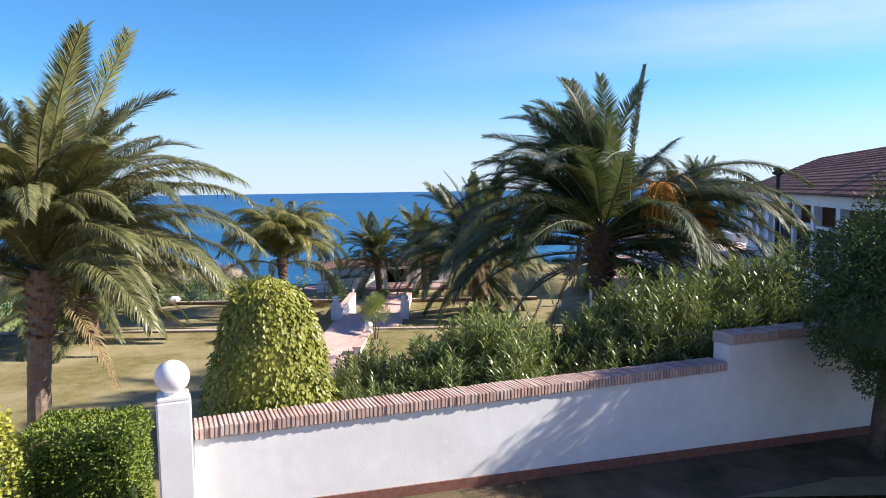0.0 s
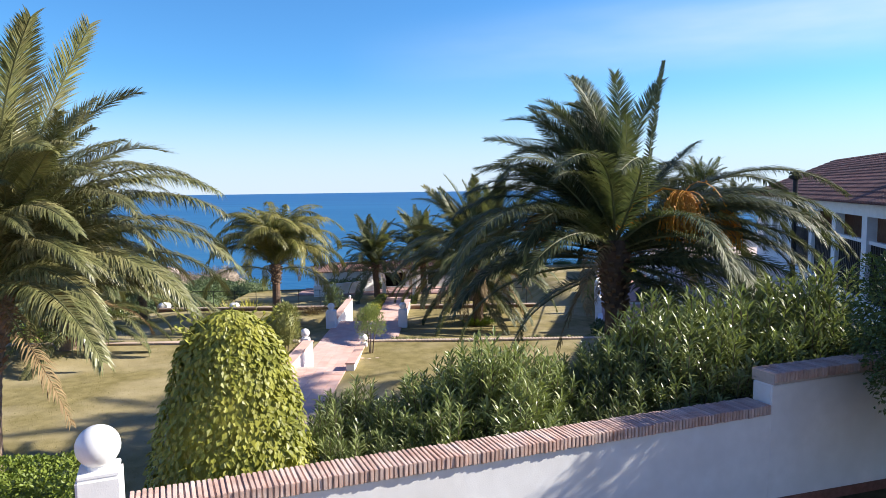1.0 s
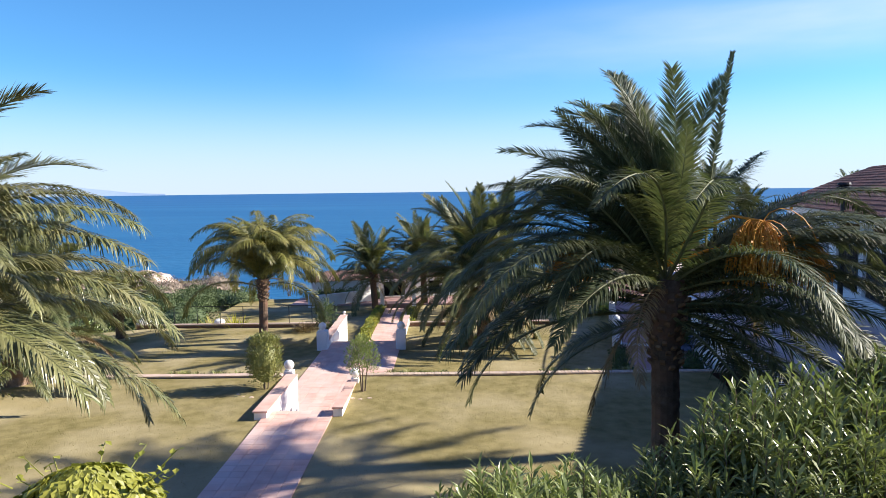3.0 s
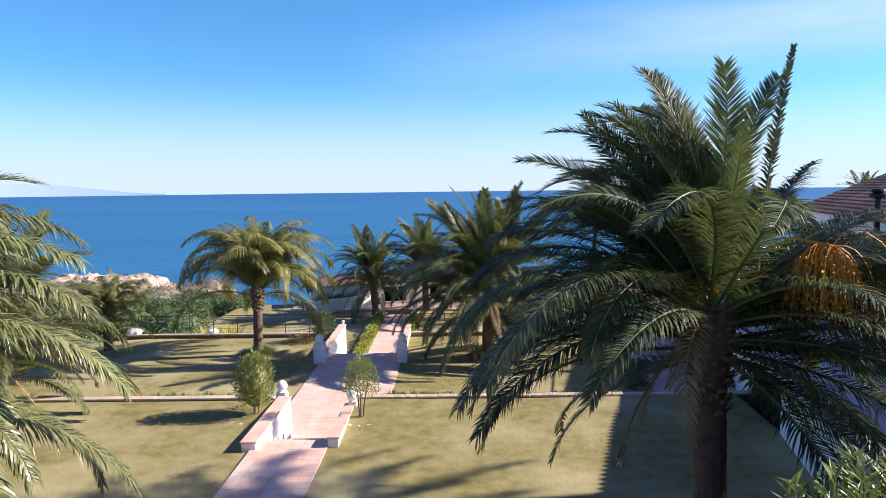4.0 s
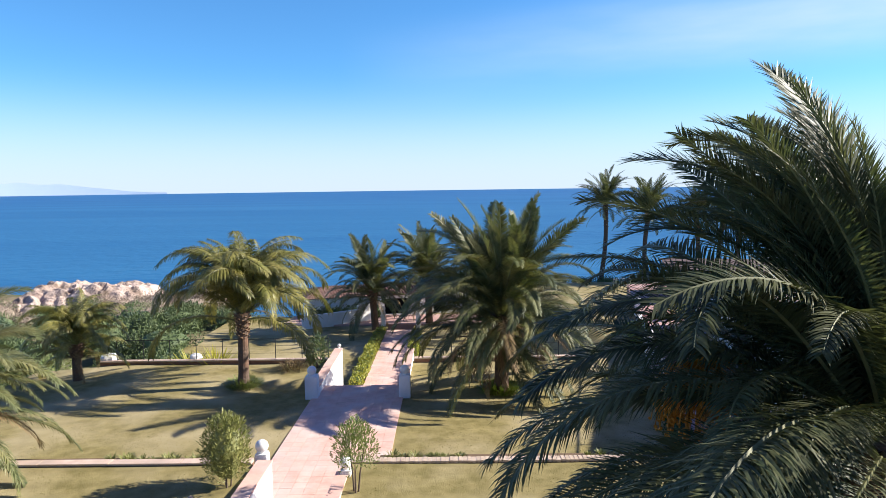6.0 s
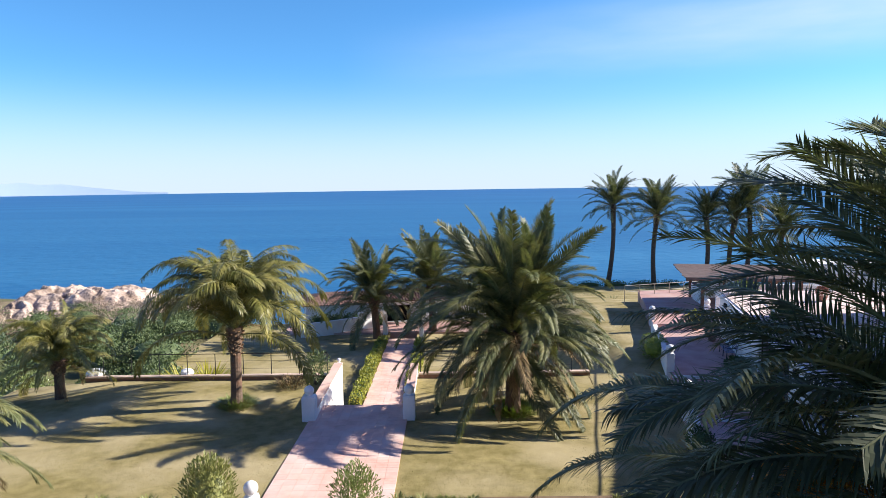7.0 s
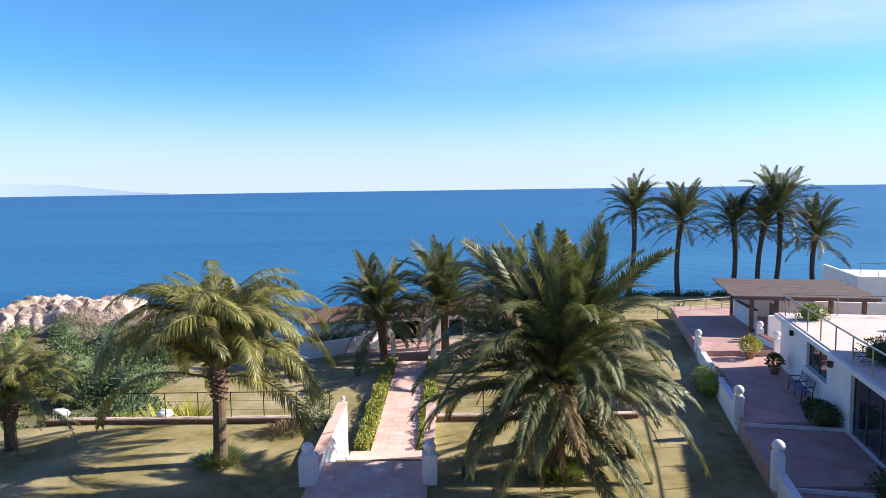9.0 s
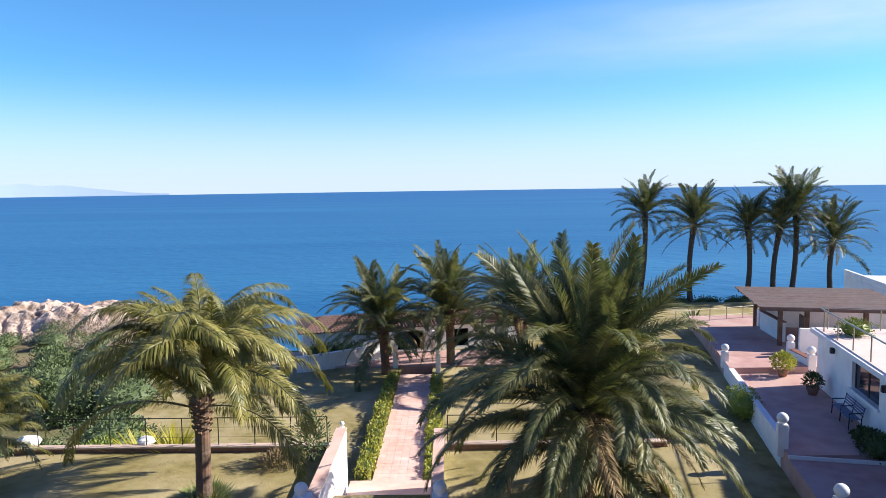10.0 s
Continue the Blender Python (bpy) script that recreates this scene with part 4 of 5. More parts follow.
def oleander_meshes(seed, h, w):
    """Upright canes with whorls of lance leaves."""
    r = random.Random(seed)
    g, s = Geo(), Geo()
    for i in range(70):
        a, q = r.uniform(0, 6.283), math.sqrt(r.random())
        b = Vector((math.cos(a) * q * w * 0.45, math.sin(a) * q * w * 0.45, 0))
        top = Vector((math.cos(a) * q * w * 1.05, math.sin(a) * q * w * 1.05, h * (1.06 - 0.36 * q * q) * r.uniform(0.70, 1.10)))
        mid = b.lerp(top, 0.5) + Vector((0, 0, 0.1))
        s.tube([b, mid, top], [0.014, 0.010, 0.004], 4, False)
        d0 = (top - mid).normalized()
        for j in range(17):
            u = 0.28 + 0.72 * j / 16
            p = b.lerp(mid, u * 2) if u < 0.5 else mid.lerp(top, u * 2 - 1)
            for k in range(3):
                c = j * 1.05 + k * 2.094 + r.uniform(-0.3, 0.3)
                out = (d0.orthogonal().normalized() * math.cos(c) + d0.cross(d0.orthogonal().normalized()) * math.sin(c))
                d = (out * r.uniform(0.5, 0.95) + d0 * r.uniform(0.5, 1.1)).normalized()
                leaf(g, p, d, (d0 - d * 0.4).normalized(), r.uniform(0.14, 0.24), r.uniform(0.026, 0.042))
    return g.mesh("foliage", M_OLEANDER), s.mesh("stem", M_STEM)


OLEANDER = [oleander_meshes(i, 1.7, 0.72) for i in range(4)]
BED = 3.55


def oleander(at, h, seed):
    t = thing("oleander_bush", "dense green oleander bush behind the white wall", "shrub", at, "oleander hedge")
    f, s = OLEANDER[seed % 4]
    for n, me in (("foliage", f), ("stem", s)):
        o = part(n, me, None, t)
        o.matrix_basis = pose(0, 0, 0, 0, 0, seed * 77) @ Matrix.Diagonal((h / 1.7, h / 1.7, h / 1.7, 1))


# the raised bed behind the wall, held by a low brown wall towards the lawn
part("soil", Geo().prism([(-1.9, 8.32), (12, 14.2), (12, 17.3), (-1.9, 11.6)], 1.0, BED), M_SOIL, thing("planting_bed", "raised soil bed behind the garden wall", "flower bed", kind="structure"))
r = random.Random(12)
for i in range(12):
    x = -1.35 + i * 0.72
    y0 = 9.05 + 0.4245 * x
    hump = 5.02 + 0.06 * x + 0.16 * math.sin(x * 2.1) + 0.42 * smoothstep(2.6, 4.6, x)
    for j, (dy, dz) in enumerate(((1.0, -0.22), (1.6, 0.05), (2.3, 0.0))):
        y = y0 + dy + r.uniform(-0.15, 0.15)
        top = hump + dz + r.uniform(-0.12, 0.10) + (0.22 if 0.4 < x < 1.2 and j == 1 else 0)
        oleander((x + r.uniform(-0.2, 0.2), y, BED - 0.03), top - BED, i * 3 + j)


def clipped(name, label, at, size, n, mat, ln, wd, seed, turn=0.0, group="", rough=0.06):
    """A clipped block of hedge with a leafy, slightly uneven skin."""
    r = random.Random(seed)
    t = thing(name, label, "hedge", at, group, turn=turn)
    sx, sy, sz = size
    g = Geo()
    for i in range(n):
        face = r.choices(("x", "y", "t"), (sy * sz * 2, sx * sz * 2, sx * sy))[0]
        p = Vector((r.uniform(-0.5, 0.5) * sx, r.uniform(-0.5, 0.5) * sy, r.random() * sz))
        w = Vector((0, 0, 1))
        if face == "x":
            w = Vector((r.choice((-1, 1)), 0, 0.2))
            p.x = w.x * sx / 2
        elif face == "y":
            w = Vector((0, r.choice((-1, 1)), 0.2))
            p.y = w.y * sy / 2
        else:
            p.z = sz
        # rounded shoulders
        e = max(0, p.z / sz - 0.75) * 0.6
        p.x *= 1 - e * 0.5
        p.y *= 1 - e * 0.5
        p += w.normalized() * (rough * 2 * noise.noise((p.x * 2.2 + seed, p.y * 2.2, p.z * 2.2)) + r.uniform(-rough, rough * 0.5))
        leaf(g, p, (w * 0.6 + rand_dir(r) * 0.8 + Vector((0, 0, 0.3))).normalized(), (w + rand_dir(r) * 0.6).normalized(), ln * r.uniform(0.7, 1.2), wd * r.uniform(0.8, 1.2))
    part("foliage", g, mat, t)
    # inner block in a darker leaf colour, painting the dimness between the leaves
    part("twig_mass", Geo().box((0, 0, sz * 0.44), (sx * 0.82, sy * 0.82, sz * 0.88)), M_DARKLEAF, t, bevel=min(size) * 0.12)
    return t


clipped("clipped_hedge", "clipped green hedge block beside the terrace steps", (-6.05, 10.85, 1.5), (1.7, 1.2, 2.3), 15000, M_BOX, 0.070, 0.042, 3, 12)
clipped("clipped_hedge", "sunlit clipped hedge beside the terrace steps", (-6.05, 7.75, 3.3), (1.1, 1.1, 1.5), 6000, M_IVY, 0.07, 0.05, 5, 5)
shrub("round_bush", "low green bush below the terrace", (-7.4, 9.6, 2.7), (0.9, 0.8, 0.75), 1500, M_BOX, 0.07, 0.04, 6)


# the shade tree standing over the wall
def shade_tree(at):
    r = random.Random(31)
    t = thing("shade_tree", "dense dark green evergreen tree over the wall", "tree", at)
    g = Geo()
    g.tube([(0, 0, -0.2), (0.05, 0, 0.7), (0.15, 0.05, 1.5), (0.35, 0.1, 2.2)], [0.13, 0.10, 0.09, 0.07], 10)
    part("trunk", g, M_STEM, t, smooth=True)
    for i in range(7):
        a = i * 0.9
        e = Vector((0.7 + math.cos(a) * 1.1, math.sin(a) * 1.0, 2.5 + 0.5 * (i % 3)))
        part("limb", Geo().tube([(0.12, 0.03, 1.3), Vector((0.2, 0.05, 1.7)).lerp(e, 0.4), e], [0.05, 0.035, 0.015], 6), M_STEM, t)
    g = Geo()
    clumps = [((0.7, 0.1, 2.7), (1.75, 1.5, 1.45)), ((0.0, -0.1, 2.0), (0.85, 0.9, 0.8)), ((1.9, -0.5, 3.7), (1.6, 1.5, 1.15)), ((2.6, -0.9, 3.6), (1.9, 1.6, 1.6)), ((3.4, -0.6, 2.4), (1.7, 1.5, 1.3)),
              ((0.2, 0.2, 3.2), (1.0, 0.9, 0.75)), ((2.0, -0.2, 2.2), (1.2, 1.2, 1.0)), ((-0.55, -0.75, 2.3), (1.0, 0.95, 0.95)), ((-0.05, -0.8, 1.55), (0.75, 0.75, 0.65)), ((1.2, 0.3, 3.4), (1.3, 1.2, 1.0)), ((0.5, -0.5, 2.2), (1.1, 1.0, 0.9)), ((1.4, -0.2, 2.9), (1.4, 1.2, 1.2)), ((-0.9, -0.7, 3.0), (0.95, 0.9, 0.85)), ((0.3, -0.6, 3.8), (1.1, 1.0, 0.8)), ((4.8, -1.8, 3.2), (2.2, 2.0, 1.8)), ((3.6, -3.0, 2.7), (1.9, 1.7, 1.5)), ((5.6, -3.8, 3.0), (2.2, 2.0, 1.7))]
    for i, (c, q) in enumerate(clumps):
        blob_leaves(g, r, c, q, 3600, 0.085, 0.032, 0.1, 0.4, 0.22, seed=i * 3.1, droop=0.25)
    part("crown", g, M_DARKLEAF, t)
    part("twig_mass", core((0.7, 0.1, 2.7), (1.6, 1.35, 1.3), 0.0, 0.86), M_DARKLEAF, t)
    part("twig_mass", core((1.3, -0.3, 2.9), (1.5, 1.3, 1.4), 2.0, 0.86), M_DARKLEAF, t)
    part("twig_mass", core((4.8, -2.2, 3.1), (2.6, 2.4, 1.8), 6.0, 0.86), M_DARKLEAF, t)
    part("twig_mass", core((-0.45, -0.75, 2.2), (0.85, 0.8, 0.8), 7.0, 0.8), M_DARKLEAF, t)
    part("twig_mass", core((2.6, -0.85, 3.45), (2.3, 1.7, 1.85), 4.0, 0.86), M_DARKLEAF, t)


shade_tree((7.2, 10.85, 3.1))

# standards in small beds beside the steps
M_OLIVE = material("olive_leaf", (0.125, 0.14, 0.04), (0.33, 0.325, 0.115), 3, 0.45, 0, 30, own=0.4, spec=0.4, translucent=0.2)
shrub("round_bush", "upright rounded oleander bush beside the path", (-6.25, 27.35, 1.35), (0.60, 0.58, 1.0), 2600, M_OLIVE, 0.14, 0.032, 8, up=0.9, trunk=0.30, rough=0.2, inner=0.5)
shrub("round_bush", "sparse rounded bush with pinkish shoots beside the path", (-2.85, 27.0, 1.45), (0.58, 0.56, 0.72), 1900, M_OLEANDER, 0.12, 0.03, 9, up=0.9, trunk=0.62, fill=False, rough=0.3, inner=0.7)
for i, (x, y) in enumerate(((-6.5, 27.2), (-2.85, 26.9))):
    bed = thing("planting_bed", "small bare bed edged with stones", "flower bed", (x, y, 1.5), kind="structure")
    g = Geo().lathe((0, 0, 0), [(0.68, -0.06), (0.58, 0.04), (0.2, 0.08), (0.02, 0.08)], 18)
    part("soil", g, M_SOIL, bed, smooth=True)
    for k in range(13):
        a = k * 0.49 + 0.3
        w = 0.10 + 0.05 * ((k * 7 + i * 3) % 5) / 5
        part("stone", core((0.64 * math.cos(a), 0.64 * math.sin(a), 0.02), (w, w * 0.75, w * 0.55), k + i * 9.0, 0.95), M_KERB, bed)


def tuft(name, label, at, rad, n, mat, seed, ln=0.3, wd=0.03):
    """A tuft of strap leaves that arch outwards."""
    r = random.Random(seed)
    t = thing(name, label, "plant", at, "low plants")
    g = Geo()
    for i in range(n):
        a, q = r.uniform(0, 6.283), math.sqrt(r.random())
        p = Vector((math.cos(a) * q * rad * 0.75, math.sin(a) * q * rad * 0.75, 0))
        d = Vector((math.cos(a) * (0.25 + q * 0.7), math.sin(a) * (0.25 + q * 0.7), r.uniform(0.5, 1.0))).normalized()
        d = (d + rand_dir(r) * 0.35).normalized()
        d.z = abs(d.z)
        leaf(g, p, d, (d.cross(Vector((-d.y, d.x, 0)))).normalized(), ln * r.uniform(0.6, 1.2), wd)
    part("foliage", g, mat, t)
    return t


tuft("low_plant", "ring of low green plants round a palm trunk", (-10.3, 41.9, 0.0), 1.0, 900, M_OLEANDER, 3, 0.5, 0.05)
tuft("low_plant", "ring of low green plants round a palm trunk", (2.0, 40.6, 0.0), 1.1, 900, M_BOX, 4, 0.55, 0.06)
tuft("low_plant", "patch of low green plants round a stout palm", (-14.9, 27.4, 1.4), 1.2, 900, M_BOX, 5, 0.28, 0.05)
tuft("low_plant", "patch of low green plants round a stout palm", (-16.2, 27.6, 1.4), 1.0, 700, M_BOX, 6, 0.3, 0.05)
tuft("yellow_plant", "bright yellow-green strap-leaved plant by the fence", (-13.6, 47.4, -1.0), 0.8, 260, M_YELLEAF, 7, 1.7, 0.10)
tuft("yellow_plant", "bright yellow-green strap-leaved plant by the fence", (-14.9, 47.2, -1.0), 0.7, 220, M_YELLEAF, 8, 1.6, 0.10)
r = random.Random(77)
for x0, x1, n in ((-15.5, -13.2, 7), (-10.2, -7.4, 9), (-2.0, 0.2, 7), (3.6, 7.0, 8)):
    for i in range(n):
        tuft("edging_plant", "small green plant along the kerb", (x0 + (x1 - x0) * i / n + r.uniform(-0.1, 0.1), 29.12 + r.uniform(-0.08, 0.1), 1.6), r.uniform(0.10, 0.24), 70, M_OLIVE, i + 40, r.uniform(0.12, 0.24), 0.03)

part("soil", Geo().span((-15.5, 28.87, -0.3), (-6.7, 29.35, 1.6)), M_SOIL, thing("planting_strip", "narrow planting strip behind the kerb", "flower bed", kind="structure"))
part("soil", Geo().span((-2.45, 28.87, -0.3), (9.0, 29.35, 1.6)), M_SOIL, thing("planting_strip", "narrow planting strip behind the kerb", "flower bed", kind="structure"))


def grass(name, x0, x1, y0, y1, n, zf, seed, h=0.05):
    """Loose blades and tufts standing out of the mown lawn."""
    r = random.Random(seed)
    g = Geo()
    for i in range(n):
        x, y = r.uniform(x0, x1), r.uniform(y0, y1)
        if noise.noise((x * 0.5, y * 0.5, seed)) < r.uniform(-0.5, 0.25):
            continue
        z = zf(x, y) - 0.005
        for k in range(3):
            a = r.uniform(0, 6.283)
            q = r.uniform(0.6, 1.3) * h
            dx, dy = math.cos(a) * q * 0.7, math.sin(a) * q * 0.7
            b = len(g.v)
            g.v += [(x - dy * 0.2, y + dx * 0.2, z), (x + dy * 0.2, y - dx * 0.2, z), (x + dx, y + dy, z + q)]
            g.f.append((b, b + 1, b + 2))
    return solid(name, g, M_GRASS, "short dry grass blades on the lawn", "grass", kind="stuff")


M_GRASS = material("grass_blade", (0.12, 0.115, 0.028), (0.30, 0.25, 0.085), 2, 0.8, 0, 30, own=0.35, translucent=0.2)
grass("lawn_grass", -14, -5.7, 13.5, 28.5, 7000, lawn_a, 3, 0.028)
grass("lawn_grass", -3.1, 7.5, 13.5, 28.5, 8000, lawn_a, 4, 0.028)
grass("lawn_grass", -16, -6.8, 29.5, 46, 12000, lawn_b, 5, 0.03)
grass("lawn_grass", -2.3, 9.5, 29.5, 46, 12000, lawn_b, 6, 0.03)

# low hedges along the lower path
for x in (-5.85, -2.92):
    for i in range(12):
        clipped("low_hedge", "low yellow-green hedge beside the tiled path", (x + r.uniform(-0.04, 0.04), 48.7 + i * 1.3, -2.08), (0.60, 1.42, (0.55 if x < -4 else 0.36) + r.uniform(-0.05, 0.05)), 420, M_IVY, 0.13, 0.08, i + 60, group="path hedges", rough=0.09)

# scrub on the slope left of the lawns
r = random.Random(19)
for i in range(64):
    x, y = r.uniform(-48, -17), r.uniform(48, 74)
    if x > -20 and y > 56:
        x -= 6
    z = ground_z(x, y)
    s = r.uniform(1.3, 2.5)
    shrub("scrub_bush", "wild grey-green bush on the slope", (x, y, z - 0.2), (s, s * 0.9, s * r.uniform(0.42, 0.62)), 1500, r.choice((M_GREYLEAF, M_GREYLEAF, M_HEDGEBLUE)), 0.24, 0.10, 100 + i, "wild scrub", rough=0.3)
for i, (x, y, s) in enumerate(((-24.5, 43.5, 1.5), (-23.5, 47.5, 1.8), (-27, 46, 2.0), (-22, 35.5, 1.3), (-25, 37, 1.6), (-20.5, 48.8, 1.5), (-17.8, 49.2, 1.4), (-26, 30, 1.8), (-23, 25, 1.6), (-28, 34, 2.2), (-11.5, 49.5, 1.0), (-9.0, 50.5, 0.8))):
    shrub("garden_bush", "loose green bush at the garden's edge", (x, y, ground_z(x, y) - 0.1), (s, s, s * 0.85), 1300, (M_BOX, M_OLEANDER, M_GREYLEAF)[i % 3], 0.2, 0.08, 200 + i, "garden bushes", rough=0.28)
# dry twiggy thicket between the green bushes and the rock
for i in range(52):
    x, y = r.uniform(-62, -27), r.uniform(72, 89)
    s = r.uniform(1.4, 2.6)
    shrub("dry_scrub", "dry grey-tan twiggy bush on the slope", (x, y, ground_z(x, y) - 0.2), (s, s, s * r.uniform(0.4, 0.6)), 700, r.choice((M_DRYSCRUB, M_DRYSCRUB, M_GREYLEAF)), 0.30, 0.07, 500 + i, "dry scrub", rough=0.35)
# a leaning shrub at the stair wall
shrub("dry_shrub", "half-dry shrub leaning on the stair wall", (-7.35, 45.2, 0.0), (0.6, 0.8, 0.95), 700, M_GREYLEAF, 0.24, 0.05, 300, rough=0.4, fill=False, inner=0.7)
tuft("dry_cuttings", "low heap of dry cut fronds on the grass", (-8.6, 45.0, 0.0), 1.0, 260, M_DRY, 41, 0.5, 0.04)


# the plain wall of the house behind the start of the walk
hw = thing("wall_behind", "plain white house wall behind the terrace", "wall", (4, -6.5, 3.3), kind="structure")
part("wall_body", Geo().span((-18, -0.3, -0.5), (18, 0, 7.0)), M_WHITE, hw, bevel=0.02)


# ---- fence on the retaining wall ----
def wire_fence(x0, x1, n):
    f = thing("wire_fence", "thin wire fence on iron posts", "fence", (0, 46.4, 0.2), "wire fences")
    for i in range(n + 1):
        x = x0 + (x1 - x0) * i / n
        part("post", Geo().tube([(x, 0, -0.1), (x, 0, 1.15)], [0.022, 0.022], 6), M_IRON, f)
    for z in (0.35, 0.75, 1.12):
        part("wire", Geo().tube([(x0, 0, z), (x1, 0, z)], [0.006, 0.006], 4), M_IRON, f)
    part("rail", Geo().tube([(x0, 0, 1.14), (x1, 0, 1.14)], [0.016, 0.016], 5), M_IRON, f)


wire_fence(-18.6, -7.0, 8)
wire_fence(-2.2, 5.6, 4)
for i, (x, s) in enumerate(((-19.2, 0.5), (-14.4, 0.36))):
    solid("white_stone", core((0, 0, 0), (s, s * 0.8, s * 0.6), i * 5.0, 0.95), M_WHITE, "whitewashed boulder on the retaining wall", "stone", group="white stones", at=(x, 46.7, 0.3))
net = thing("windbreak", "green windbreak netting on posts", "fence", (-33, 41, -1.2))
part("net", Geo().box((0, 0, 1.2), (14, 0.03, 2.2)), M_GREEN, net)
for i in range(8):
    part("post", Geo().tube([(-7 + 2 * i, 0.06, -0.5), (-7 + 2 * i, 0.06, 2.4)], [0.04, 0.04], 6), M_IRON, net)


# ---- rock above the sea ----
g = Geo()
N = 96
for j in range(N + 1):
    for i in range(N + 1):
        u, v = i / N, j / N
        x, y = -59 + 23 * u, 82 + 22 * v
        e = smoothstep(0, 0.34, u) * smoothstep(1, 0.84, u) * smoothstep(0, 0.50, v) * smoothstep(1, 0.75, v)
        k = noise.noise((x * 0.20, y * 0.20, 1)) * 1.1 + abs(noise.noise((x * 0.45, y * 0.45, 5))) * 1.2 + noise.noise((x * 1.1, y * 1.1, 9)) * 0.40 - abs(noise.noise((x * 0.8 + y * 0.5, y * 0.35, 2))) * 1.0 + abs(noise.noise((x * 2.6, y * 2.6, 4))) * 0.12
        g.v.append((x + 0.4 * noise.noise((x, y, 3)), y, -6.6 + e * (4.3 + 0.3 * k) + 0.45 * k * min(1, e * 3)))
for j in range(N):
    for i in range(N):
        q = j * (N + 1) + i
        g.f.append((q, q + 1, q + N + 2, q + N + 1))
solid("rock_outcrop", g, M_ROCK, "pale weathered rock outcrop above the sea", "rock", kind="structure")


# ---- the low house and its terrace ----
def quad_on(line0, line1, ya, yb):
    return [(line0(ya), ya), (line1(ya), ya), (line1(yb), yb), (line0(yb), yb)]


terrace = thing("terrace", "pink tiled house terrace with pale step edges", "terrace", kind="structure")
for ya, yb, z in ((18, 37.9, 0.56), (37.9, 43.3, 0.68), (43.3, 53.8, 0.80), (53.8, 64.0, 1.10), (64.0, 69.0, 0.9)):
    part("slab", Geo().prism(quad_on(edge_x, lambda y: front_x(y) + (0 if y < 52 else 7.5), ya, yb), -2.5, z), M_TERRACE, terrace)
for ya, z in ((37.9, 0.69), (43.3, 0.81)):
    part("step_edge", Geo().prism([(edge_x(ya), ya - 0.03), (front_x(ya), ya - 0.83), (front_x(ya), ya - 0.775), (edge_x(ya), ya + 0.025)], z - 0.14, z), M_WHITE, terrace, "pale step edge")
for ya, yb, z in ((36.3, 38.2, 0.94), (44.2, 55.2, 1.02)):
    w = thing("terrace_parapet", "low white parapet along the terrace edge", "parapet", kind="structure")
    part("wall_body", Geo().prism(quad_on(lambda y: edge_x(y) - 0.02, lambda y: edge_x(y) + 0.20, ya, yb), -0.4, z), M_WHITE, w, bevel=0.015)
    part("capping", Geo().prism(quad_on(lambda y: edge_x(y) - 0.04, lambda y: edge_x(y) + 0.23, ya, yb), z + 0.003, z + 0.05), M_WHITE, w)
w = thing("terrace_parapet", "low white wall with brown capping before the upper terrace", "parapet", kind="structure")
part("wall_body", Geo().prism([(16.1, 54.06), (16.4, 54.06), (16.5, 56.2), (16.2, 56.2)], 0.6, 1.46), M_WHITE, w, bevel=0.015)
part("capping", Geo().prism([(16.08, 54.06), (16.43, 54.06), (16.53, 56.2), (16.18, 56.2)], 1.464, 1.51), M_SKIRT, w)
TERR = -12.8
for x, y, z, h in ((8.63, 38.34, 0.4, 1.18), (9.87, 44.06, 0.5, 1.14), (12.45, 55.3, 0.7, 0.84), (16.24, 53.9, 0.7, 0.98), (16.3, 56.1, 0.9, 0.92)):
    globe_post("globe_pier", "white pier with globe on the house terrace", (x, y, z), h, 0.36, 0.20, TERR)

H = thing("low_house", "low white house with a tiled roof terrace", "house", (13.24, 42.42, 0.0), turn=77.3)
Z0, Z1 = -2.5, 3.2


def wall_with_holes(name, owner, x0, x1, z0, z1, holes, y0=-0.28, y1=0.0):
    """A wall along local x, piece by piece, whose openings go right through."""
    xs = sorted({x0, x1, *[h[0] for h in holes], *[h[1] for h in holes]})
    for a, b in zip(xs[:-1], xs[1:]):
        z = z0
        for c0, c1 in sorted((h[2], h[3]) for h in holes if h[0] <= a and h[1] >= b):
            if c0 > z:
                part(name, Geo().span((a, y0, z), (b, y1, c0)), M_WHITE, owner)
            z = c1
        if z < z1:
            part(name, Geo().span((a, y0, z), (b, y1, z1)), M_WHITE, owner)


HOLES = [(-5.1, -0.2, 0.72, 3.05), (2.45, 5.2, 1.9, 3.02), (-10.4, -7.4, 1.7, 2.95), (-17.5, -13.5, 0.6, 2.95)]
wall_with_holes("wall", H, -26, 9.6, Z0, Z1, HOLES)
part("wall", Geo().span((9.3, -9.0, Z0), (9.6, -0.285, Z1)), M_WHITE, H)
part("wall", Geo().span((-26, -9.3, Z0), (9.6, -9.005, Z1)), M_WHITE, H)
part("wall", Geo().span((-26, -9.0, Z0), (-25.7, -0.285, Z1)), M_WHITE, H)
part("interior", Geo().span((-25.6, -3.6, 0.5), (9.2, -3.5, Z1 - 0.02)), M_DARK, H, "unlit room seen through the openings")
part("floor", Geo().span((-25.6, -8.9, 0.4), (9.2, -0.29, 0.62)), M_TERRACE, H)
part("roof_slab", Geo().span((-26.25, -9.4, Z1 + 0.003), (9.85, 0.28, 3.42)), M_WHITE, H, "white roof edge", bevel=0.02)
part("roof_paving", Geo().span((-26.1, -9.3, 3.424), (9.7, 0.12, 3.47)), M_ROOFPAVE, H, "pink roof terrace paving")
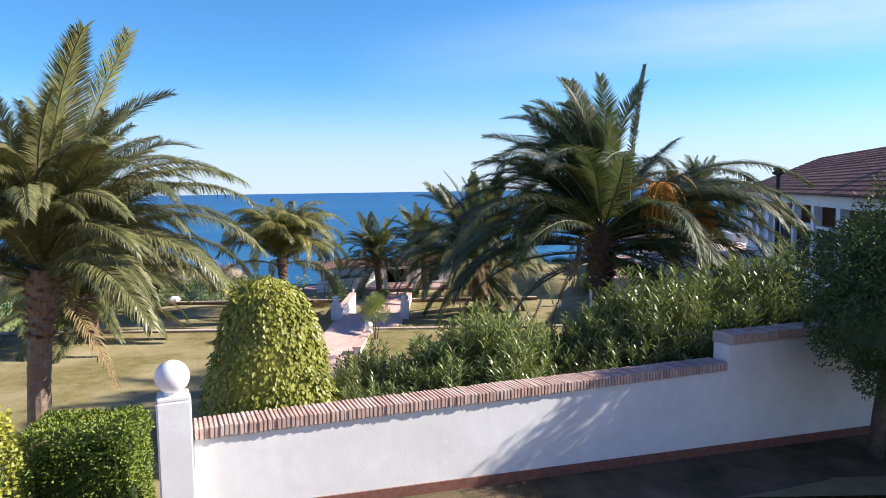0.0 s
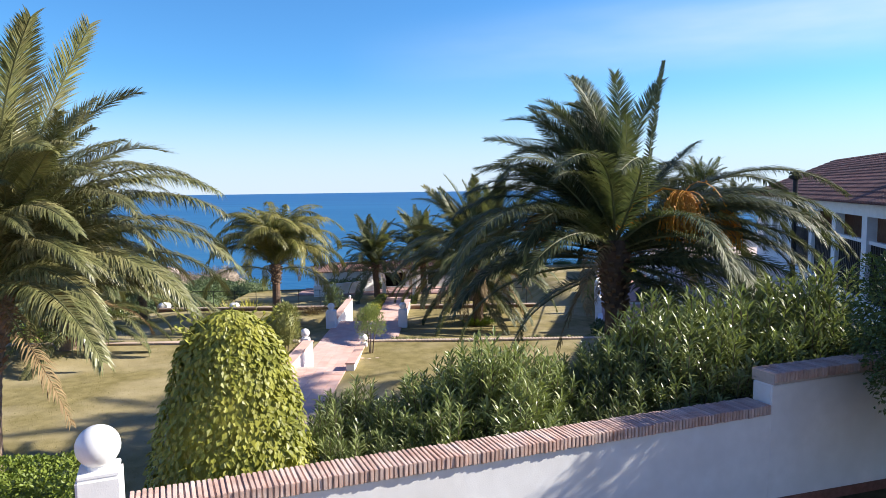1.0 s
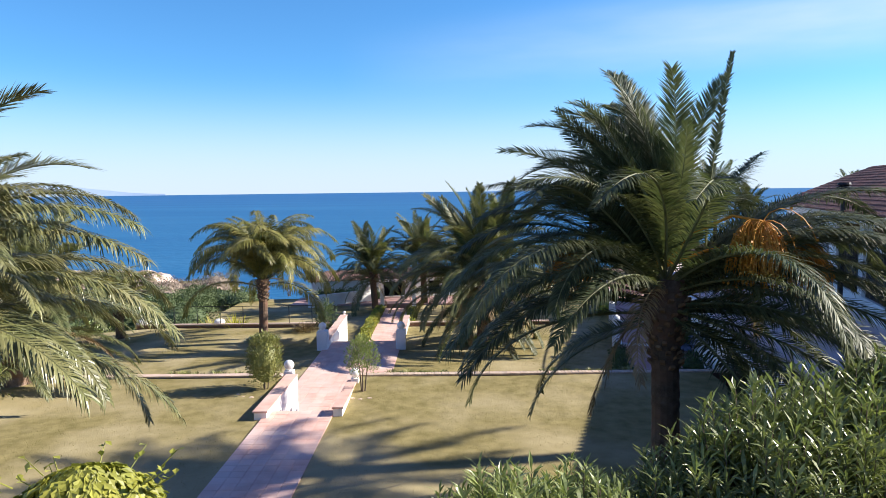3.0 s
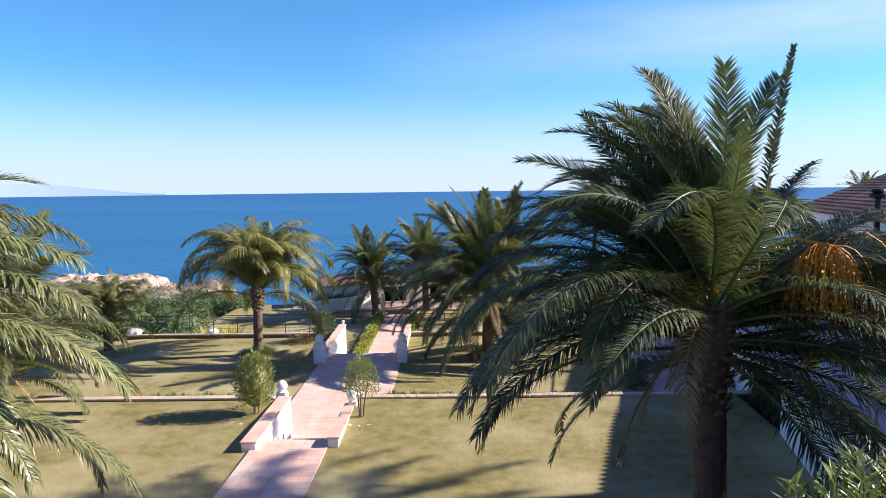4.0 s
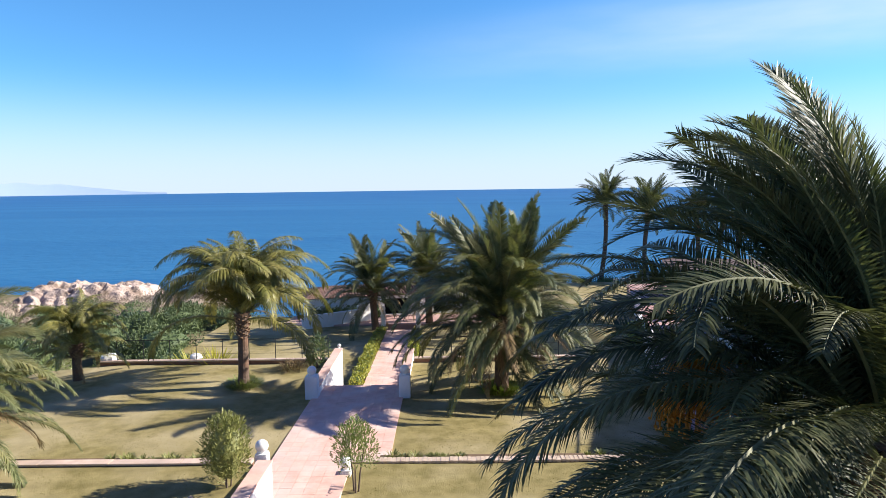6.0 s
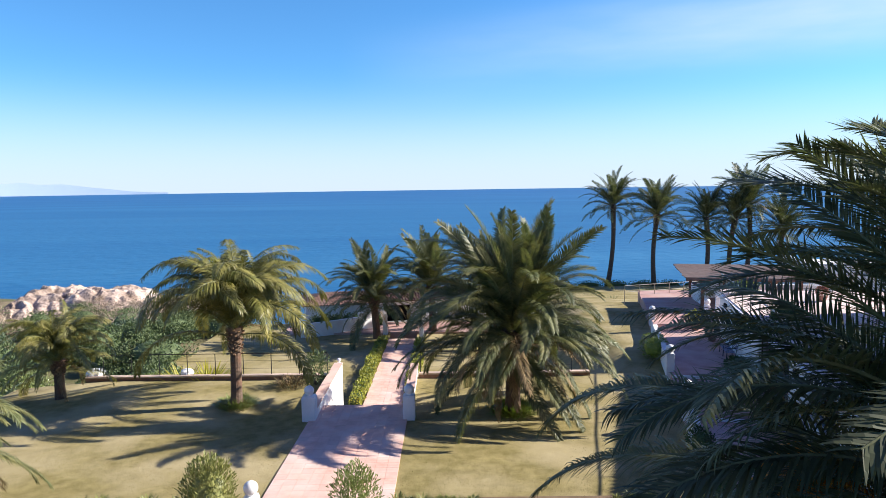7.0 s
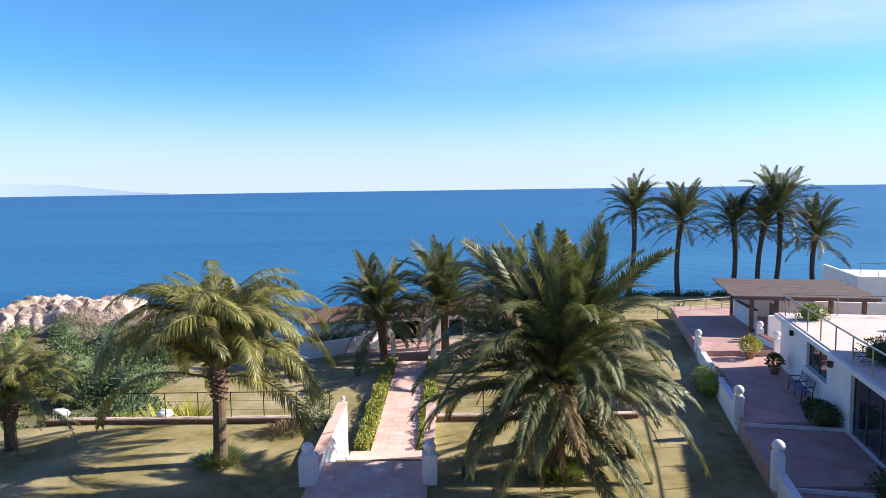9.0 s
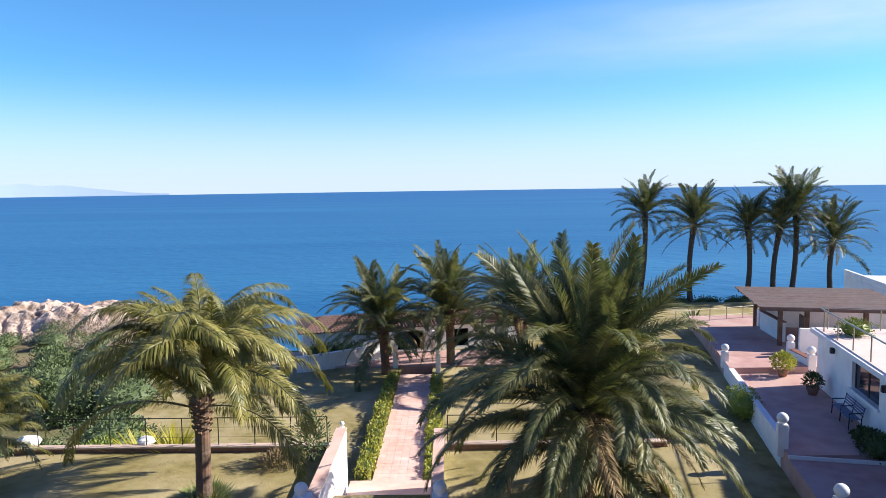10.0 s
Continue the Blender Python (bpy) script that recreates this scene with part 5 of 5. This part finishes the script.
for x0, x1, z0, z1 in HOLES:
    win = part("window" if z0 > 1 else "sliding_door", Geo().span((x0, -0.20, z0), (x0 + 0.06, -0.12, z1)), M_WOOD, H)
    n = max(2, round((x1 - x0) / 1.3))
    for i in range(n + 1):
        x = x0 + (x1 - x0) * i / n
        part("frame", Geo().box((x, -0.16, (z0 + z1) / 2), (0.06, 0.07, z1 - z0)), M_WOOD, win)
    for i in range(n):
        a, b = x0 + (x1 - x0) * i / n, x0 + (x1 - x0) * (i + 1) / n
        part("pane", Geo().span((a + 0.03, -0.17, z0), (b - 0.03, -0.155, z1)), M_GLASS, win)
    if z0 > 1:
        part("sill", Geo().span((x0 - 0.1, -0.1, z0 - 0.08), (x1 + 0.1, 0.10, z0)), M_WHITE, win)
for x, z in ((1.8, 2.85), (7.3, 2.92), (-6.3, 2.85)):
    lampb = part("wall_lamp", Geo().box((x, 0.10, z), (0.16, 0.18, 0.26)), M_IRON, H, "dark iron wall lantern", bevel=0.02)
    part("pane", Geo().box((x, 0.10, z - 0.01), (0.165, 0.12, 0.16)), M_GLASS, lampb)
rail = thing("roof_railing", "thin metal railing round the roof terrace", "railing", (13.24, 42.42, 3.46), turn=77.3)
for i in range(19):
    part("post", Geo().tube([(-24 + 1.82 * i, 0.02, 0), (-24 + 1.82 * i, 0.02, 1.0)], [0.028, 0.028], 6), M_STEEL, rail)
part("handrail", Geo().tube([(-24, 0.02, 1.0), (9.3, 0.02, 1.0)], [0.034, 0.034], 6), M_STEEL, rail)
for i in range(4):
    part("post", Geo().tube([(9.3, -0.3 - 2.2 * i, 0), (9.3, -0.3 - 2.2 * i, 1.0)], [0.028, 0.028], 6), M_STEEL, rail)
part("handrail", Geo().tube([(9.3, 0.02, 1.0), (9.3, -8.0, 1.0)], [0.034, 0.034], 6), M_STEEL, rail)


def local(m, p):
    return tuple(m @ Vector(p))


HM = pose(13.24, 42.42, 0, 0, 0, 77.3)


def planter(label, at, rad, mat, seed, pot=0.32, ln=0.16, wd=0.05):
    t = thing("potted_plant", label, "potted plant", at, "terrace pots")
    part("pot", Geo().lathe((0, 0, 0), [(pot * 0.62, 0), (pot * 0.9, pot * 0.9), (pot * 1.0, pot * 1.25), (pot * 1.05, pot * 1.35), (pot * 0.9, pot * 1.36)], 18), M_POT, t, smooth=True)
    g = Geo()
    blob_leaves(g, random.Random(seed), (0, 0, pot * 1.3 + rad * 0.7), (rad, rad, rad * 0.9), 600, ln, wd, 0.4, 0.5, 0.25, seed=seed)
    part("foliage", g, mat, t)
    return t


planter("large pot with a bushy yellow-green plant", (14.45, 53.2, 0.8), 0.5, M_IVY, 1, 0.28, 0.2, 0.07)
planter("dark pot with a clipped round bush by the house wall", (14.3, 50.2, 0.8), 0.36, M_DARKLEAF, 2, 0.28)
shrub("roof_plant", "low spreading green plant on the roof terrace", local(HM, (8.0, -1.0, 3.44)), (0.75, 0.6, 0.42), 500, M_BOX, 0.16, 0.05, 431, rough=0.3)
shrub("roof_plant", "low dark bush on the roof terrace", local(HM, (-0.3, -1.1, 3.44)), (1.0, 0.7, 0.5), 700, M_DARKLEAF, 0.16, 0.05, 432, rough=0.3)
planter("pot with reddish plant on the roof terrace", local(HM, (6.0, -4.4, 3.47)), 0.3, M_POT, 5, 0.24, 0.1, 0.05)
for i, (u, v, s) in enumerate(((1.4, 0.55, 0.5), (0.7, 0.6, 0.55), (2.2, 0.5, 0.4), (-5.7, 0.6, 0.6), (-6.3, 0.7, 0.5), (-11, 0.7, 0.6))):
    x, y, z = local(HM, (u, v, 0.75))
    shrub("wall_plant", "dark leafy plant against the house wall", (x, y, 0.62), (s, s, s * 0.8), 420, M_DARKLEAF, 0.18, 0.06, 400 + i, "wall plants", rough=0.3)
for i, y in enumerate((35.3, 33.6, 31.8, 29.9)):
    shrub("terrace_bush", "dark round bush at the low end of the terrace", (edge_x(y) + 0.1, y, 0.2), (0.46, 0.62, 0.5), 560, M_DARKLEAF, 0.14, 0.05, 440 + i)
shrub("terrace_bush", "dark green bush growing at the terrace edge", (10.75, 49.3, 0.0), (0.75, 1.2, 0.75), 900, M_BOX, 0.14, 0.05, 420)


def bench(at, turn):
    t = thing("garden_bench", "blue-grey slatted metal garden bench by the wall", "bench", at, "garden benches", turn=turn)
    for i in range(5):
        part("seat_slat", Geo().box((0, 0.10 + i * 0.09, 0.43), (2.0, 0.065, 0.02)), M_BLUE, t)
    for i in range(4):
        part("back_slat", Geo().box((0, -0.02 - i * 0.02, 0.55 + i * 0.10), (2.0, 0.02, 0.055)), M_BLUE, t)
    for x in (-0.96, 0, 0.96):
        part("leg", Geo().tube([(x, 0.46, 0), (x, 0.44, 0.42), (x, 0.44, 0.63), (x, 0.0, 0.66)], [0.022] * 4, 6), M_IRON, t)
        part("leg", Geo().tube([(x, 0.02, 0), (x, 0.02, 0.42), (x, -0.09, 0.9)], [0.022] * 3, 6), M_IRON, t)
    return t


bench(local(HM, (4.2, 0.25, 0.81)), 77.3)
bench(local(HM, (-7.0, 0.25, 0.57)), 77.3)

# pergola at the end of the terrace
P = thing("pergola", "flat brown timber pergola roof on dark posts", "pergola", (15.7, 58.6, 0), turn=77.3)
part("beam", Geo().span((0.1, -8.0, 3.12), (0.28, -0.1, 3.34)), M_WOOD, P)
part("beam", Geo().span((6.3, -8.0, 3.22), (6.5, -0.1, 3.44)), M_WOOD, P)
r = random.Random(8)
for i in range(30):
    x = -0.25 + i * 0.238
    part("roof_board", Geo().box((x + 0.12, -4.0 + r.uniform(-0.06, 0.06), 3.40 + 0.016 * x), (0.228, 8.15, 0.04), Euler((0, radians(-0.9 + r.uniform(-0.6, 0.6)), 0)).to_matrix()), M_OLDBOARD, P)
part("fascia", Geo().span((-0.34, -8.1, 3.24), (-0.28, -0.02, 3.40)), M_OLDBOARD, P)
for x in (0.2, 6.4):
    for y in (-1.2, -2.6, -5.6, -7.4):
        part("post", Geo().span((x - 0.11, y - 0.11, 0.5), (x + 0.11, y + 0.11, 3.2)), M_WOOD, P)
w = thing("side_wall", "white rendered wall under the pergola", "wall", kind="structure")
part("wall_body", Geo().prism([(17.45, 59.4), (17.7, 59.4), (18.2, 63.2), (17.95, 63.2)], 0.5, 2.25), M_WHITE, w, bevel=0.02)
part("capping", Geo().prism([(17.42, 59.37), (17.73, 59.37), (18.23, 63.23), (17.92, 63.23)], 2.253, 2.30), M_SKIRT, w)
part("wall_body", Geo().prism([(17.1, 56.7), (19.2, 56.2), (19.25, 56.45), (17.15, 56.95)], 0.5, 2.45), M_WHITE, w, bevel=0.02)
part("wall_body", Geo().prism([(18.2, 63.9), (30, 61.2), (30, 61.45), (18.2, 64.2)], 0.5, 2.2), M_WHITE, w, bevel=0.02)
door = thing("gate_door", "dark wooden door in the shade of the pergola", "door", (18.0, 58.2, 0.9), turn=77.3)
part("leaf", Geo().box((0, 0, 1.0), (1.0, 0.06, 2.0)), M_WOOD, door)
part("handle", Geo().box((0.38, 0.05, 1.0), (0.12, 0.04, 0.03)), M_STEEL, door, "metal handle")

# railing past the terrace end
rail = thing("lawn_railing", "low metal railing beyond the terrace", "railing", (13.6, 66.3, 0.0), turn=17)
for i in range(7):
    part("post", Geo().tube([(i * 1.4, 0, -0.6), (i * 1.4, 0, 1.75)], [0.03, 0.03], 6), M_STEEL, rail)
for z in (1.2, 1.72):
    part("rail", Geo().tube([(0, 0, z), (8.4, 0, z)], [0.02, 0.02], 6), M_STEEL, rail)
for i, (x, y) in enumerate(((12.0, 63), (13.2, 70), (9, 68), (15, 76), (20, 80))):
    tuft("agave_plant", "spiky pale agave on the lower lawn", (x, y, -2.0 if i else -2.0), 0.7, 90, M_YELLEAF if i == 2 else M_GREYLEAF, 500 + i, 1.6, 0.14)
for i in range(14):
    x = 10 + i * 3.2
    shrub("cliff_bush", "low dark shrub along the cliff edge", (x, 93.6 - 0.03 * x, -2.6), (1.9, 0.8, 0.55), 420, M_DARKLEAF, 0.2, 0.09, 600 + i, "cliff hedge", rough=0.3)

# white wing beyond the pergola
Wg = thing("white_wing", "white flat-roofed wing with metal railings", "house", (30.5, 70, 0), turn=-13)
part("wall", Geo().span((0, 0, -3), (22, 9, 2.4)), M_WHITE, Wg, bevel=0.03)
part("parapet", Geo().span((-0.05, -0.05, 2.403), (22, 0.2, 2.9)), M_WHITE, Wg, bevel=0.02)
part("parapet", Geo().span((-0.05, 0.205, 2.403), (0.2, 9, 2.9)), M_WHITE, Wg, bevel=0.02)
for i in range(9):
    part("rail_post", Geo().tube([(0.1 + i * 1.3, 0.08, 2.9), (0.1 + i * 1.3, 0.08, 4.0)], [0.03, 0.03], 6), M_STEEL, Wg)
part("handrail", Geo().tube([(0.1, 0.08, 3.95), (11.0, 0.08, 3.95)], [0.025, 0.025], 6), M_STEEL, Wg)


# ---- the villa on the right of the upper garden ----
V = thing("villa", "white villa with arched loggia and clay tile roof", "house", (19.9, 45.0, 0.0), turn=73.1)
VE, VR, VW, VL = 7.4, 9.5, 10.0, 34.0


def arch_wall(owner, x0, x1, z0, z1, arches, y0, y1):
    """A wall with round-headed openings (centre, half width, sill, spring), piece by piece."""
    left = x0
    for c, w, s, h in arches:
        part("wall_pier", Geo().span((left, y0, z0), (c - w, y1, z1)), M_WHITE, owner)
        part("wall_sill", Geo().span((c - w, y0, z0), (c + w, y1, s)), M_WHITE, owner)
        arc = [(c + w * math.cos(math.pi * (1 - i / 14)), h + w * math.sin(math.pi * (1 - i / 14))) for i in range(15)]
        ring = [(c - w, z1)] + arc + [(c + w, z1)]
        g = Geo()
        k = len(ring)
        g.v = [(x, y0, z) for x, z in ring] + [(x, y1, z) for x, z in ring]
        g.f = [tuple(range(k)), tuple(range(2 * k - 1, k - 1, -1))] + [(i, (i + 1) % k, k + (i + 1) % k, k + i) for i in range(k)]
        part("arch_head", g, M_WHITE, owner)
        left = c + w
    part("wall_pier", Geo().span((left, y0, z0), (x1, y1, z1)), M_WHITE, owner)


arch_wall(V, -11.0, -0.5, 0.0, VE - 0.2, [(-9.4 + 2.9 * i, 0.8, 4.6, 5.55) for i in range(3)], -0.8, -0.5)
BAYS = [(-33.4 + 3.75 * i, -33.4 + 3.75 * i + 3.2) for i in range(6)]
wall_with_holes("wall", V, -VL, -11.0, 0.0, VE - 0.2, [(a, b, 4.2, 6.95) for a, b in BAYS], -0.8, -0.5)
for a, b in BAYS:
    rail = part("balcony_rail", Geo().span((a, -0.72, 6.05), (b, -0.58, 6.17)), M_WHITE, V, "white balcony rail")
    for i in range(14):
        x = a + (b - a) * (i + 0.5) / 14
        part("baluster", Geo().lathe((x, -0.65, 4.2), [(0.05, 0), (0.03, 0.2), (0.06, 0.7), (0.03, 1.3), (0.05, 1.84)], 6), M_IRON, rail)
part("wall", Geo().span((-0.8, -VW + 0.5, 0.0), (-0.5, -0.81, VE - 0.2)), M_WHITE, V)
part("wall", Geo().span((-VL, -VW + 0.5, 0.0), (-VL + 0.3, -0.81, VE - 0.2)), M_WHITE, V)
# dark brown render here paints the shade of the loggia's recess
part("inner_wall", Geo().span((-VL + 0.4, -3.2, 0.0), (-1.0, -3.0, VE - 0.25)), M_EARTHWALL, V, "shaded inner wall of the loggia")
part("floor", Geo().span((-VL + 0.4, -3.0, 3.9), (-1.0, -0.82, 4.1)), M_TERRACE, V)
part("cornice", Geo().span((-VL - 0.1, -VW + 0.3, VE - 0.197), (-0.3, -0.35, VE - 0.02)), M_WHITE, V, "white cornice under the eave", bevel=0.03)
g = Geo()
z0, z1, my = VE, VR, -VW / 2
g.face((-VL, 0, z0), (-VL, my, z1), (0.0, my, z1), (0.0, 0, z0))
g.face((0.0, -VW, z0), (0.0, my, z1), (-VL, my, z1), (-VL, -VW, z0))
g.face((0.0, 0, z0), (0.0, my, z1), (0.0, -VW, z0))
g.face((-VL, 0, z0), (-VL, -VW, z0), (-VL, my, z1))
g.face((-VL, 0, z0), (0, 0, z0), (0, -VW, z0), (-VL, -VW, z0))
roof = part("roof", g, M_ROOF, V, "weathered clay tile roof")


def tile_rows(a, b, top_a, top_b, name="tile_course", step=0.36):
    """Barrel tile courses laid up a roof slope between an eave line a-b and a ridge line."""
    a, b, ta, tb = Vector(a), Vector(b), Vector(top_a), Vector(top_b)
    rise = ((ta + tb) / 2 - (a + b) / 2).length
    n = int(rise / step)
    normal = (b - a).cross(ta - a).normalized()
    for i in range(n):
        u0, u1 = i / n, (i + 1.15) / n
        p0, q0 = a.lerp(ta, u0), b.lerp(tb, u0)
        p1, q1 = a.lerp(ta, min(1, u1)), b.lerp(tb, min(1, u1))
        k = max(2, int((q0 - p0).length / 0.26))
        g = Geo()
        for j in range(k):
            c0, c1 = p0.lerp(q0, (j + 0.5) / k), p1.lerp(q1, (j + 0.5) / k)
            s = (q0 - p0).normalized() * 0.10
            m = len(g.v)
            for c, lift, sc in ((c0, 0.06, 1.0), (c1, 0.025, 0.85)):
                g.v += [tuple(c - s * sc + normal * (lift - 0.03)), tuple(c - s * 0.55 * sc + normal * (lift + 0.045)), tuple(c + s * 0.55 * sc + normal * (lift + 0.045)), tuple(c + s * sc + normal * (lift - 0.03))]
            g.f += [(m, m + 1, m + 5, m + 4), (m + 1, m + 2, m + 6, m + 5), (m + 2, m + 3, m + 7, m + 6), (m, m + 3, m + 2, m + 1)]
        part(name, g, roof.data.materials[0], roof)


tile_rows((0.05, 0.05, z0), (-VL, 0.05, z0), (0.05, my, z1), (-VL, my, z1))
flue = thing("flue_pipe", "dark metal flue with a rain cap beside the eave", "chimney", (15.55, 31.0, 3.4))
part("pipe", Geo().lathe((0, 0, 0), [(0.10, 0), (0.10, 4.75)], 12), M_IRON, flue)
part("rain_cap", Geo().lathe((0, 0, 4.75), [(0.12, 0), (0.27, 0.06), (0.28, 0.16), (0.15, 0.22), (0.25, 0.26), (0.22, 0.34)], 14), M_IRON, flue)

# ---- the beach house at the end of the path ----
B = thing("beach_house", "low white house with clay tile roof above the sea", "house", (-6, 71, 0), turn=14)
wall_with_holes("wall", B, -7.2, 10, -2.4, -0.15, [(-0.2, 2.0, -1.9, -0.45), (4.4, 5.6, -1.9, -0.5)], 0.0, 0.3)
part("wall", Geo().span((-7.2, 0.31, -2.4), (-6.9, 6, -0.15)), M_WHITE, B)
part("wall", Geo().span((9.7, 0.31, -2.4), (10, 6, -0.15)), M_WHITE, B)
part("wall", Geo().span((-7.2, 6.01, -2.4), (10, 6.3, -0.15)), M_WHITE, B)
part("interior", Geo().span((-6.8, 2, -2.4), (9.6, 2.1, -0.2)), M_DARK, B, "unlit rooms behind the openings")
g = Geo()
a, b, c, d, z0, z1 = -7.6, 10.4, -0.30, 6.6, -0.12, 0.50
g.face((a, c, z0), (b, c, z0), (b - 2, 3.2, z1), (a + 2, 3.2, z1))
g.face((a, d, z0), (a, c, z0), (a + 2, 3.2, z1))
g.face((b, c, z0), (b, d, z0), (b - 2, 3.2, z1))
g.face((b, d, z0), (a, d, z0), (a + 2, 3.2, z1), (b - 2, 3.2, z1))
g.face((a, c, z0), (a, d, z0), (b, d, z0), (b, c, z0))
roof = part("roof", g, M_OLDROOF, B, "weathered clay tile roof")
tile_rows((a, c, z0), (b, c, z0), (a + 2, 3.2, z1), (b - 2, 3.2, z1))
for x in (-0.7, 2.6):
    part("porch_post", Geo().span((x - 0.2, -1.2, -2.4), (x + 0.2, -0.8, -0.3)), M_WHITE, B, bevel=0.02)
for i in range(7):
    x = -12.0 + 0.85 * i
    shrub("porch_bush", "low dark planting along the beach house", (x, 68.6 + 0.2 * i, -2.2), (0.7, 0.6, 0.75), 260, M_DARKLEAF, 0.2, 0.08, 450 + i, "porch planting", rough=0.3)
w = thing("curved_wall", "low curved white wall before the beach house", "wall", kind="structure")
prev = None
for i in range(13):
    u = i / 12
    x, y = -12.6 + 5.8 * u, 65.4 + 3.4 * u ** 1.3
    top = -0.95 + 0.12 * u + (0.35 if i > 9 else 0)
    if prev:
        part("wall_body", Geo().prism([(prev[0], prev[1]), (x, y), (x - 0.1, y + 0.28), (prev[0] - 0.1, prev[1] + 0.28)], -2.4, top), M_WHITE, w)
    prev = (x, y)
part("porch_floor", Geo().span((-14.5, 66.5, -2.5), (4.5, 71, -1.93)), M_TERRACE, thing("porch_paving", "pink paving before the beach house", "paving", kind="structure"))
globe_post("globe_pier", "white pier with globe at the end of the path", (-2.9, 65.2, -2.1), 1.3, 0.34, 0.2)
globe_post("globe_pier", "white pier with globe at the end of the path", (-5.9, 66.4, -2.1), 1.3, 0.34, 0.2)


# ---- the whole garden falls a little towards the sea ----
FALL = 0.007
for ob in list(scene.objects):
    if ob.parent or ob.type not in ("EMPTY", "MESH") or ob.name in ("sea_water", "distant_hills"):
        continue
    if ob.location.length > 0.01:
        ob.location.z -= FALL * ob.location.y
        continue
    for o in (ob, *ob.children):
        if o.type != "MESH":
            continue
        if o is not ob and o.location.length > 0.01:
            o.location.z -= FALL * o.location.y
        elif o.data.users == 1:
            for v in o.data.vertices:
                v.co.z -= FALL * v.co.y
